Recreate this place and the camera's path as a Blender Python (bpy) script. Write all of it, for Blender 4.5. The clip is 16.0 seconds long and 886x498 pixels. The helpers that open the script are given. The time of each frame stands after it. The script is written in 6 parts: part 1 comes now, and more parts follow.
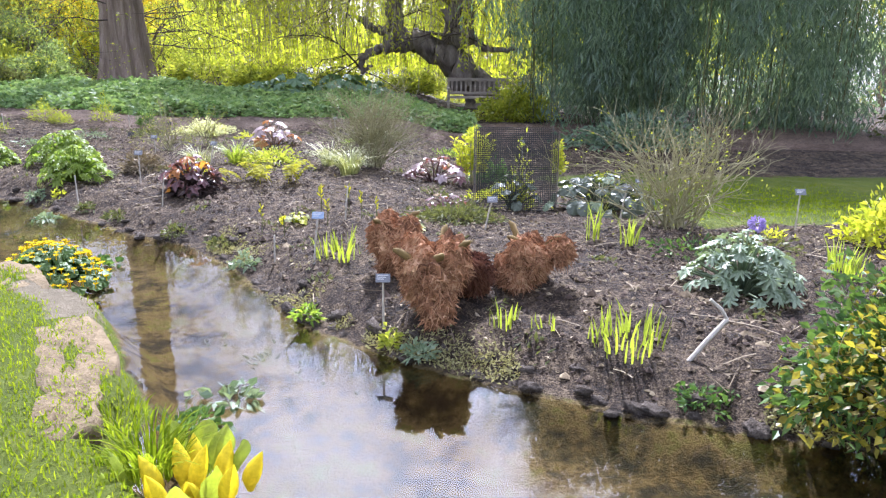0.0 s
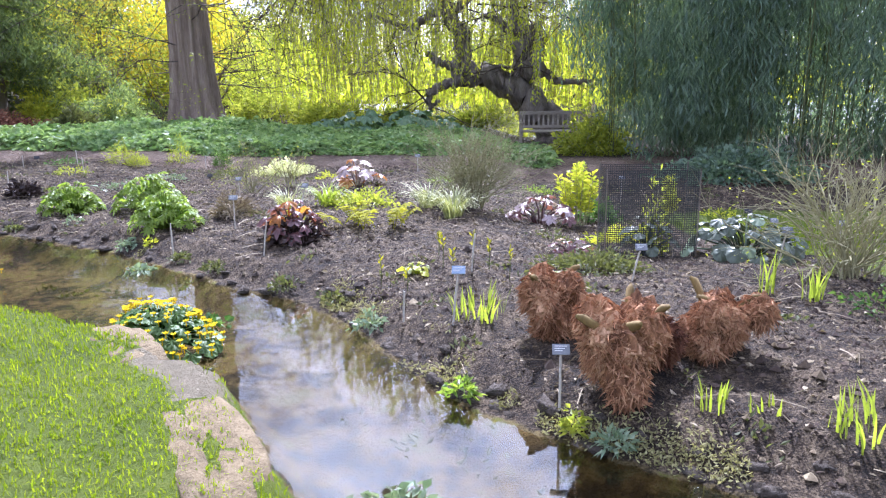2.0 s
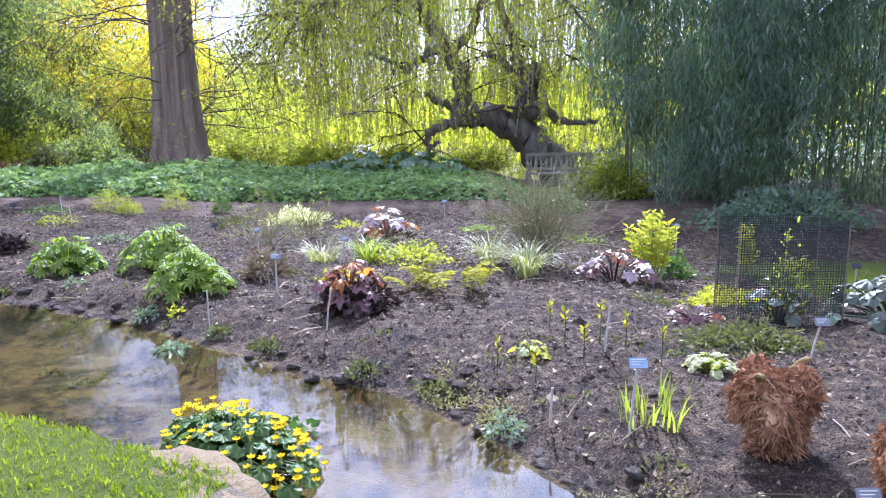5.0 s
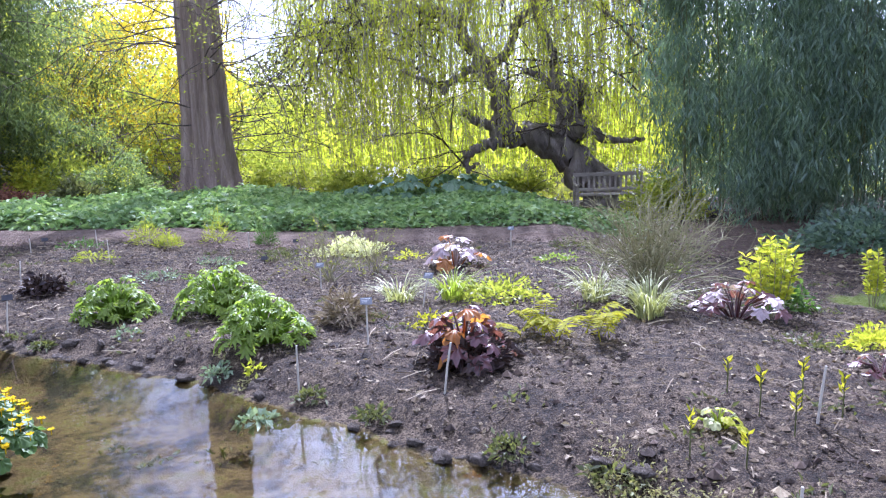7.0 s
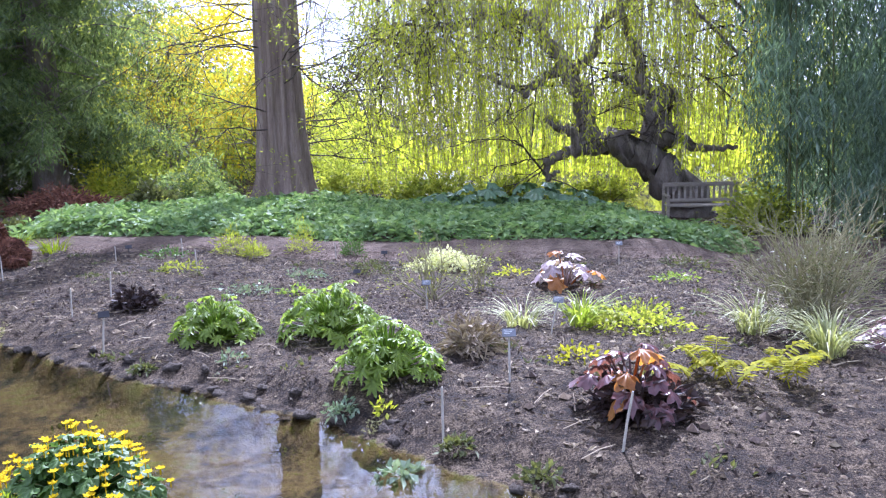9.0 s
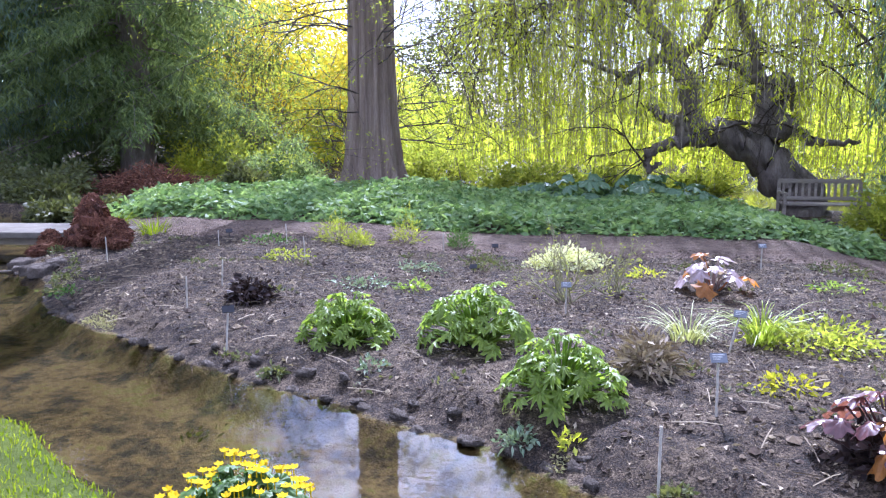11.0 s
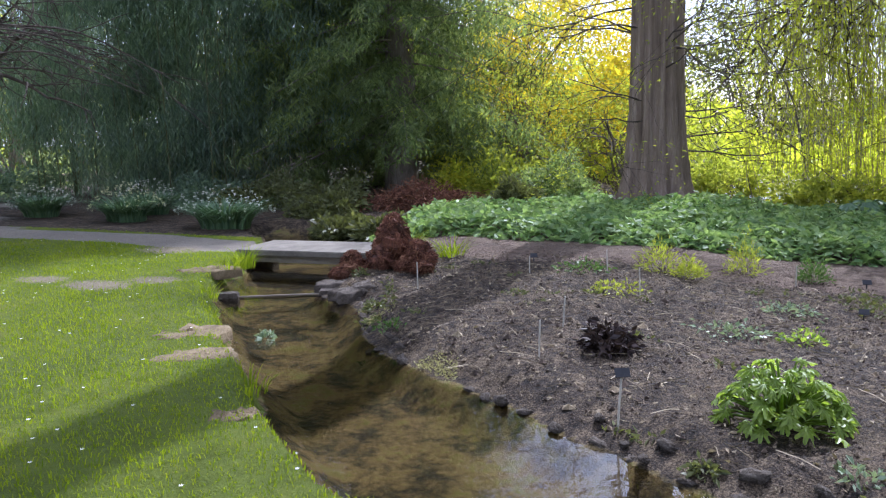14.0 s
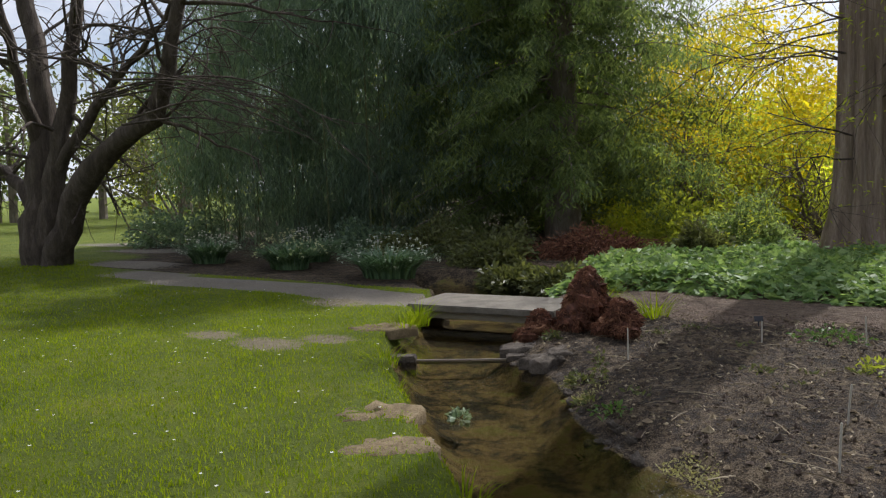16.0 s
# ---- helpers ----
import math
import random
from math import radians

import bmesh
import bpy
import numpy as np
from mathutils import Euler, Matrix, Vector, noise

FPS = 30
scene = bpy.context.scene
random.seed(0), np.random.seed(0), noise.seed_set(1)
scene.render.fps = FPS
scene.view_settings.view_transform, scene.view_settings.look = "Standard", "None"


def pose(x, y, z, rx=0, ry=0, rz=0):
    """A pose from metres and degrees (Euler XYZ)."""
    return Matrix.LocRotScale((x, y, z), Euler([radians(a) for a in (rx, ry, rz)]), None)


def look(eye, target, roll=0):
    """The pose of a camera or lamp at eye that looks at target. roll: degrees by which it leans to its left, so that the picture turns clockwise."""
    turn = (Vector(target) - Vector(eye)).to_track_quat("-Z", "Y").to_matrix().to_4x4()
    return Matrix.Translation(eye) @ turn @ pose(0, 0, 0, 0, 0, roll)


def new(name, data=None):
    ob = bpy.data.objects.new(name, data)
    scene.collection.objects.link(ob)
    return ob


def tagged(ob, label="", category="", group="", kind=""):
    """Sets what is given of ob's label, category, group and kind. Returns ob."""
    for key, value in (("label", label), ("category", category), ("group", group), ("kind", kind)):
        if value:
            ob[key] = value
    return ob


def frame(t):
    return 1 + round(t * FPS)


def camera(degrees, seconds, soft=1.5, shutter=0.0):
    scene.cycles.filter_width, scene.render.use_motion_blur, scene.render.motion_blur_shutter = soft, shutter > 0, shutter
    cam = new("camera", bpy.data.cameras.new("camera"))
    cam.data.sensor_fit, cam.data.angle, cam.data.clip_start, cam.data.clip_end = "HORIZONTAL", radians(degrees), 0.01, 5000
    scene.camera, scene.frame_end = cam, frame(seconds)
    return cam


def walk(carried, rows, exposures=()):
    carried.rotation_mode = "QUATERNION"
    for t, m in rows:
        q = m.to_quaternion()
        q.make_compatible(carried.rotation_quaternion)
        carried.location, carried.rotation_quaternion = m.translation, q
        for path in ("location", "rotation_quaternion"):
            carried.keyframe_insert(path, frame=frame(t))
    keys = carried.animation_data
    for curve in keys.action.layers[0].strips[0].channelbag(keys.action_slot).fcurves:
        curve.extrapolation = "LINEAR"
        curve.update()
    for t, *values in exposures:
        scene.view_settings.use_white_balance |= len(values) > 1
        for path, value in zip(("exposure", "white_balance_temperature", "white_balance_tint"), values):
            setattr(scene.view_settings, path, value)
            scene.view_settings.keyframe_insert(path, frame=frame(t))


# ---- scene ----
cam = camera(60.5, 16.0, soft=1.2)
METRES, EYE, TILT, LEAN, TURN = 8.2, 1.5, 0.0, 0.0, 0.0
ROWS = [
    (0.0, 0.0, 0.0, 0.0, 0.15, -16.28, -0.5),
    (0.5, -0.0162, 0.0238, -0.0009, 0.96, -13.81, -0.05),
    (1.0, -0.0386, 0.0405, -0.0011, 2.61, -14.44, -0.48),
    (1.5, -0.0638, 0.0573, -0.0011, 2.57, -14.43, 0.73),
    (2.0, -0.0809, 0.0792, -0.0043, 3.33, -13.78, 0.88),
    (2.5, -0.0964, 0.1054, -0.0044, 2.12, -12.89, 0.69),
    (3.0, -0.12, 0.1275, -0.0057, 0.51, -10.91, 1.05),
    (5.5, -0.225, 0.2356, -0.0086, 0.54, -10.77, 0.62),
    (6.0, -0.2471, 0.2667, -0.0084, 1.87, -8.89, 1.51),
    (6.5, -0.2688, 0.2916, -0.0106, 1.46, -9.16, 1.08),
    (7.0, -0.2929, 0.314, -0.0106, 1.04, -9.23, 1.83),
    (7.5, -0.3103, 0.3387, -0.0106, 1.98, -8.63, 1.95),
    (8.0, -0.3259, 0.3593, -0.0097, 2.37, -8.53, 1.69),
    (8.5, -0.3453, 0.3775, -0.0095, 1.8, -8.31, 1.28),
    (9.0, -0.3686, 0.3889, -0.0076, 4.97, -8.71, 1.47),
    (11.5, -0.4841, 0.4787, -0.0092, 12.03, -9.87, -0.06),
    (12.0, -0.5115, 0.4977, -0.0092, 15.18, -10.11, -0.05),
    (12.5, -0.5425, 0.5148, -0.0095, 15.64, -10.36, 0.12),
    (13.0, -0.5717, 0.5283, -0.0103, 17.06, -10.2, 0.54),
    (13.5, -0.6038, 0.5495, -0.0111, 21.02, -9.24, 1.05),
    (14.0, -0.6337, 0.5621, -0.0101, 26.01, -8.48, 1.38),
    (14.5, -0.6669, 0.5786, -0.0091, 26.17, -7.07, 2.42),
    (15.0, -0.6951, 0.5996, -0.0091, 30.09, -5.51, 2.89),
    (15.5, -0.7231, 0.6173, -0.0088, 35.28, -4.81, 1.94),
    (16.0, -0.753, 0.6344, -0.0068, 36.32, -4.96, 2.11),
]
EXPOSURES = [(0.0, 1.5, 5450, 23), (3.0, 1.48, 5050, 26), (9.0, 1.42, 4950, 29), (12.5, 1.45, 4900, 29), (13.5, 1.25, 5000, 24), (14.5, 0.55, 5600, 18), (16.0, 0.1, 6100, 13)]
walk(cam, [(t, pose(0, 0, EYE, TILT, LEAN, TURN) @ pose(METRES * x, METRES * y, METRES * z, 90 + pitch, roll, yaw)) for t, x, y, z, yaw, pitch, roll in ROWS], EXPOSURES)

# ---- world and light ----
SUN_AZ, SUN_EL = 1.0, 45.0          # degrees clockwise from +y, degrees above the horizon
world = bpy.data.worlds.new("sky")
scene.world = world
world.use_nodes = True
wn, wl = world.node_tree.nodes, world.node_tree.links
wn.clear()
sky = wn.new("ShaderNodeTexSky")
sky.sky_type, sky.sun_disc = "NISHITA", False
sky.sun_elevation, sky.sun_rotation = radians(SUN_EL), radians(SUN_AZ)
sky.air_density, sky.dust_density, sky.ozone_density = 1.0, 1.5, 1.0
wco = wn.new("ShaderNodeTexCoord")
wmap = wn.new("ShaderNodeMapping")
wmap.inputs["Scale"].default_value = (1.0, 1.0, 2.2)
cloud = wn.new("ShaderNodeTexNoise")
cloud.inputs["Scale"].default_value, cloud.inputs["Detail"].default_value, cloud.inputs["Roughness"].default_value = 2.2, 9.0, 0.6
cramp = wn.new("ShaderNodeValToRGB")
cramp.color_ramp.elements[0].position, cramp.color_ramp.elements[1].position = 0.36, 0.54
cmix = wn.new("ShaderNodeMix")
cmix.data_type = "RGBA"
sunward = wn.new("ShaderNodeVectorMath")
sunward.operation = "DOT_PRODUCT"
sunward.inputs[1].default_value = (math.sin(radians(SUN_AZ)) * math.cos(radians(SUN_EL)), math.cos(radians(SUN_AZ)) * math.cos(radians(SUN_EL)), math.sin(radians(SUN_EL)))
bright = wn.new("ShaderNodeMapRange")
bright.interpolation_type = "SMOOTHSTEP"
bright.inputs["From Min"].default_value, bright.inputs["From Max"].default_value = 0.78, 1.0
bright.inputs["To Min"].default_value, bright.inputs["To Max"].default_value = 8.0, 34.0
white = wn.new("ShaderNodeVectorMath")
white.operation = "SCALE"
white.inputs[0].default_value = (0.97, 0.99, 1.04)
wbg = wn.new("ShaderNodeBackground")
wbg.inputs["Strength"].default_value = 0.10
wout = wn.new("ShaderNodeOutputWorld")
wl.new(wco.outputs["Generated"], wmap.inputs["Vector"])
wl.new(wmap.outputs["Vector"], cloud.inputs["Vector"])
wl.new(cloud.outputs["Fac"], cramp.inputs["Fac"])
wl.new(cramp.outputs["Color"], cmix.inputs[0])
wl.new(sky.outputs["Color"], cmix.inputs[6])
wl.new(wco.outputs["Generated"], sunward.inputs[0])
wl.new(sunward.outputs["Value"], bright.inputs["Value"])
wl.new(bright.outputs["Result"], white.inputs["Scale"])
wl.new(white.outputs["Vector"], cmix.inputs[7])
wl.new(cmix.outputs[2], wbg.inputs["Color"])
wl.new(wbg.outputs["Background"], wout.inputs["Surface"])

sun_data = bpy.data.lights.new("sun", "SUN")
sun_data.energy, sun_data.angle, sun_data.color = 5.0, radians(0.6), (1.0, 0.95, 0.86)
sun = new("sun", sun_data)
sd = Vector((math.sin(radians(SUN_AZ)) * math.cos(radians(SUN_EL)), math.cos(radians(SUN_AZ)) * math.cos(radians(SUN_EL)), math.sin(radians(SUN_EL))))
sun.matrix_world = look(sd * 60, (0, 0, 0))

# ---- materials ----
def material(name):
    m = bpy.data.materials.new(name)
    m.use_nodes = True
    nt = m.node_tree
    nt.nodes.clear()
    return m, nt.nodes, nt.links


def ramp(nodes, stops):
    r = nodes.new("ShaderNodeValToRGB")
    els = r.color_ramp.elements
    while len(els) < len(stops):
        els.new(0.5)
    for e, (p, c) in zip(els, stops):
        e.position, e.color = p, (*c, 1)
    return r


def noise_tex(nodes, links, scale, detail=5.0, rough=0.6, vec=None):
    n = nodes.new("ShaderNodeTexNoise")
    n.inputs["Scale"].default_value, n.inputs["Detail"].default_value, n.inputs["Roughness"].default_value = scale, detail, rough
    if vec is None:
        vec = nodes.new("ShaderNodeTexCoord").outputs["Object"]
    links.new(vec, n.inputs["Vector"])
    return n


def mixed(nodes, links, fac, a, b, blend="MIX"):
    m = nodes.new("ShaderNodeMix")
    m.data_type, m.blend_type = "RGBA", blend
    for sock, val in ((m.inputs[0], fac), (m.inputs[6], a), (m.inputs[7], b)):
        if hasattr(val, "links"):
            links.new(val, sock)
        elif isinstance(val, (int, float)):
            sock.default_value = val
        else:
            sock.default_value = (*val, 1)
    return m.outputs[2]


def leaf_mat(name, dark, light, trans=0.4, rough=0.45, glow=1.6, spec=0.4):
    """Leaves: colour varies leaf by leaf and in soft patches, and light shines through them."""
    m, n, l = material(name)
    geo = n.new("ShaderNodeNewGeometry")
    r = ramp(n, [(0.0, dark), (1.0, light)])
    big = noise_tex(n, l, 1.7, 3.0)
    add = n.new("ShaderNodeMath")
    add.operation = "MULTIPLY_ADD"
    l.new(big.outputs["Fac"], add.inputs[0])
    add.inputs[1].default_value = 0.9
    sub = n.new("ShaderNodeMath")
    sub.operation = "MULTIPLY_ADD"
    l.new(geo.outputs["Random Per Island"], sub.inputs[0])
    sub.inputs[1].default_value, sub.inputs[2].default_value = 0.75, -0.32
    l.new(sub.outputs[0], add.inputs[2])
    l.new(add.outputs[0], r.inputs["Fac"])
    col = r.outputs["Color"]
    vein = noise_tex(n, l, 55.0, 4.0)
    vr = ramp(n, [(0.3, (0.78, 0.78, 0.78)), (0.7, (1.12, 1.12, 1.12))])
    l.new(vein.outputs["Fac"], vr.inputs["Fac"])
    col = mixed(n, l, 1.0, col, vr.outputs["Color"], "MULTIPLY")
    p = n.new("ShaderNodeBsdfPrincipled")
    l.new(col, p.inputs["Base Color"])
    p.inputs["Roughness"].default_value = rough
    p.inputs["Specular IOR Level"].default_value = spec
    t = n.new("ShaderNodeBsdfTranslucent")
    tint = mixed(n, l, 1.0, col, (glow, glow * 1.0, glow * 0.55), "MULTIPLY")
    l.new(tint, t.inputs["Color"])
    mix = n.new("ShaderNodeMixShader")
    mix.inputs[0].default_value = trans
    l.new(p.outputs[0], mix.inputs[1])
    l.new(t.outputs[0], mix.inputs[2])
    o = n.new("ShaderNodeOutputMaterial")
    l.new(mix.outputs[0], o.inputs["Surface"])
    return m


def rough_mat(name, stops, scale=8.0, fine=60.0, rough=0.85, bump=0.4, dist=0.01, stretch=(1, 1, 1), metal=0.0, island=0.0, spec=0.3):
    """Bark, soil, stone, timber: a colour ramp over two scales of noise, with relief."""
    m, n, l = material(name)
    co = n.new("ShaderNodeTexCoord")
    mp = n.new("ShaderNodeMapping")
    mp.inputs["Scale"].default_value = stretch
    l.new(co.outputs["Object"], mp.inputs["Vector"])
    a = noise_tex(n, l, scale, 6.0, 0.62, mp.outputs[0])
    b = noise_tex(n, l, fine, 5.0, 0.65, mp.outputs[0])
    s = n.new("ShaderNodeMath")
    s.operation = "MULTIPLY_ADD"
    l.new(b.outputs["Fac"], s.inputs[0])
    s.inputs[1].default_value = 0.5
    h = n.new("ShaderNodeMath")
    h.operation = "MULTIPLY_ADD"
    l.new(a.outputs["Fac"], h.inputs[0])
    h.inputs[1].default_value, h.inputs[2].default_value = 0.9, -0.2
    l.new(h.outputs[0], s.inputs[2])
    fac = s.outputs[0]
    if island:
        geo = n.new("ShaderNodeNewGeometry")
        k = n.new("ShaderNodeMath")
        k.operation = "MULTIPLY_ADD"
        l.new(geo.outputs["Random Per Island"], k.inputs[0])
        k.inputs[1].default_value = island
        sh = n.new("ShaderNodeMath")
        sh.operation = "SUBTRACT"
        l.new(fac, sh.inputs[0])
        sh.inputs[1].default_value = island * 0.5
        l.new(sh.outputs[0], k.inputs[2])
        fac = k.outputs[0]
    r = ramp(n, stops)
    l.new(fac, r.inputs["Fac"])
    p = n.new("ShaderNodeBsdfPrincipled")
    l.new(r.outputs["Color"], p.inputs["Base Color"])
    p.inputs["Roughness"].default_value, p.inputs["Metallic"].default_value = rough, metal
    p.inputs["Specular IOR Level"].default_value = spec
    bp = n.new("ShaderNodeBump")
    bp.inputs["Strength"].default_value, bp.inputs["Distance"].default_value = bump, dist
    l.new(s.outputs[0], bp.inputs["Height"])
    l.new(bp.outputs[0], p.inputs["Normal"])
    o = n.new("ShaderNodeOutputMaterial")
    l.new(p.outputs[0], o.inputs["Surface"])
    return m


def ground_mat():
    """Lawn, soil, trodden path, gravel and stream bed on one sheet; which is which comes from where each lies."""
    m, n, l = material("ground_cover")
    def att(name):
        a = n.new("ShaderNodeAttribute")
        a.attribute_name = name
        return a.outputs["Fac"]
    co = n.new("ShaderNodeTexCoord").outputs["Object"]
    n1, n2, n3, n4 = noise_tex(n, l, 1.3, 6, 0.6, co), noise_tex(n, l, 14, 7, 0.7, co), noise_tex(n, l, 90, 5, 0.7, co), noise_tex(n, l, 4.2, 6, 0.65, co)
    def blend(weights):
        acc = None
        for node, w in zip((n1, n2, n3, n4), weights):
            k = n.new("ShaderNodeMath")
            k.operation = "MULTIPLY_ADD"
            l.new(node.outputs["Fac"], k.inputs[0])
            k.inputs[1].default_value = w
            if acc is None:
                k.inputs[2].default_value = 0.5 - 0.5 * sum(weights)
            else:
                l.new(acc, k.inputs[2])
            acc = k.outputs[0]
        return acc
    def coloured(weights, stops):
        r = ramp(n, stops)
        l.new(blend(weights), r.inputs["Fac"])
        return r.outputs["Color"]
    soil = coloured((0.6, 1.8, 2.3, 1.0), [(0.14, (0.010, 0.007, 0.005)), (0.5, (0.054, 0.036, 0.021)), (0.88, (0.185, 0.138, 0.085))])
    lawn = coloured((1.0, 0.6, 0.8), [(0.1, (0.05, 0.075, 0.006)), (0.55, (0.115, 0.15, 0.008)), (0.95, (0.22, 0.21, 0.03))])
    trod = coloured((0.9, 1.4, 1.6), [(0.1, (0.05, 0.033, 0.022)), (0.5, (0.135, 0.092, 0.064)), (0.9, (0.26, 0.19, 0.14))])
    grit = coloured((0.5, 0.7, 1.2), [(0.1, (0.14, 0.12, 0.095)), (0.9, (0.32, 0.28, 0.225))])
    bedm = coloured((1.0, 1.2, 0.8, 2.6), [(0.12, (0.022, 0.017, 0.007)), (0.40, (0.095, 0.068, 0.023)), (0.64, (0.185, 0.133, 0.047)), (0.9, (0.15, 0.14, 0.028))])
    bare = coloured((0.8, 1.0, 0.8), [(0.1, (0.12, 0.10, 0.058)), (0.9, (0.31, 0.26, 0.175))])
    col = lawn
    for name, layer in (("soil", soil), ("trod", trod), ("gravel", grit), ("bare", bare), ("stream", bedm)):
        f = n.new("ShaderNodeMath")
        f.operation = "MULTIPLY_ADD"
        l.new(n2.outputs["Fac"], f.inputs[0])
        f.inputs[1].default_value = 0.9
        g = n.new("ShaderNodeMath")
        g.operation = "SUBTRACT"
        l.new(att(name), g.inputs[0])
        g.inputs[1].default_value = 0.45
        l.new(g.outputs[0], f.inputs[2])
        mr = n.new("ShaderNodeMapRange")
        mr.interpolation_type = "SMOOTHSTEP"
        mr.inputs["From Min"].default_value, mr.inputs["From Max"].default_value = 0.35, 0.65
        l.new(f.outputs[0], mr.inputs["Value"])
        col = mixed(n, l, mr.outputs["Result"], col, layer)
    p = n.new("ShaderNodeBsdfPrincipled")
    l.new(col, p.inputs["Base Color"])
    p.inputs["Roughness"].default_value, p.inputs["Specular IOR Level"].default_value = 0.9, 0.25
    bp = n.new("ShaderNodeBump")
    bp.inputs["Strength"].default_value, bp.inputs["Distance"].default_value = 1.0, 0.07
    l.new(blend((0.0, 1.0, 0.7)), bp.inputs["Height"])
    l.new(bp.outputs[0], p.inputs["Normal"])
    o = n.new("ShaderNodeOutputMaterial")
    l.new(p.outputs[0], o.inputs["Surface"])
    return m


def water_mat():
    m, n, l = material("clear_water")
    co = n.new("ShaderNodeTexCoord").outputs["Object"]
    wv = noise_tex(n, l, 5.0, 3.0, 0.5, co)
    bp = n.new("ShaderNodeBump")
    bp.inputs["Strength"].default_value, bp.inputs["Distance"].default_value = 0.06, 0.02
    l.new(wv.outputs["Fac"], bp.inputs["Height"])
    t = n.new("ShaderNodeBsdfTransparent")
    t.inputs["Color"].default_value = (0.87, 0.82, 0.67, 1)
    g = n.new("ShaderNodeBsdfGlossy")
    g.inputs["Roughness"].default_value = 0.015
    l.new(bp.outputs[0], g.inputs["Normal"])
    fr = n.new("ShaderNodeFresnel")
    fr.inputs["IOR"].default_value = 1.42
    l.new(bp.outputs[0], fr.inputs["Normal"])
    mix = n.new("ShaderNodeMixShader")
    l.new(fr.outputs[0], mix.inputs[0])
    l.new(t.outputs[0], mix.inputs[1])
    l.new(g.outputs[0], mix.inputs[2])
    o = n.new("ShaderNodeOutputMaterial")
    l.new(mix.outputs[0], o.inputs["Surface"])
    return m


M_GROUND, M_WATER = ground_mat(), water_mat()
M_WILLOW = leaf_mat("willow_leaf", (0.20, 0.24, 0.014), (0.48, 0.50, 0.04), 0.6, 0.5, 1.9)
M_BAMBOO = leaf_mat("bamboo_leaf", (0.06, 0.10, 0.075), (0.19, 0.26, 0.185), 0.48, 0.38, 1.6, 0.5)
M_CONIFER = leaf_mat("conifer_needle", (0.05, 0.08, 0.035), (0.20, 0.25, 0.10), 0.55, 0.5, 1.8)
M_YELLOW = leaf_mat("golden_leaf", (0.34, 0.29, 0.008), (0.60, 0.48, 0.015), 0.6, 0.5, 1.5)
M_FRESH = leaf_mat("fresh_leaf", (0.15, 0.19, 0.022), (0.36, 0.38, 0.05), 0.55, 0.5, 1.7)
M_OLIVE = leaf_mat("olive_leaf", (0.05, 0.06, 0.02), (0.16, 0.17, 0.06), 0.35, 0.55, 1.4)
M_BARK = rough_mat("grey_bark", [(0.15, (0.05, 0.040, 0.031)), (0.5, (0.17, 0.14, 0.112)), (0.85, (0.33, 0.29, 0.24))], 6, 40, 0.9, 0.9, 0.03, (1, 1, 0.25))
M_REDBARK = rough_mat("redwood_bark", [(0.15, (0.07, 0.050, 0.038)), (0.5, (0.23, 0.17, 0.13)), (0.85, (0.42, 0.34, 0.28))], 9, 60, 0.95, 1.0, 0.04, (1, 1, 0.08))
M_TWIG = rough_mat("pale_twig", [(0.2, (0.15, 0.12, 0.085)), (0.8, (0.42, 0.37, 0.26))], 20, 90, 0.8, 0.3)
M_DARKBARK = rough_mat("dark_ridged_bark", [(0.15, (0.022, 0.017, 0.013)), (0.5, (0.085, 0.066, 0.052)), (0.85, (0.19, 0.16, 0.13))], 9, 55, 0.95, 1.0, 0.08, (1, 1, 0.18))
M_CULM = rough_mat("bamboo_culm", [(0.2, (0.04, 0.05, 0.02)), (0.8, (0.16, 0.17, 0.07))], 5, 40, 0.5, 0.2)


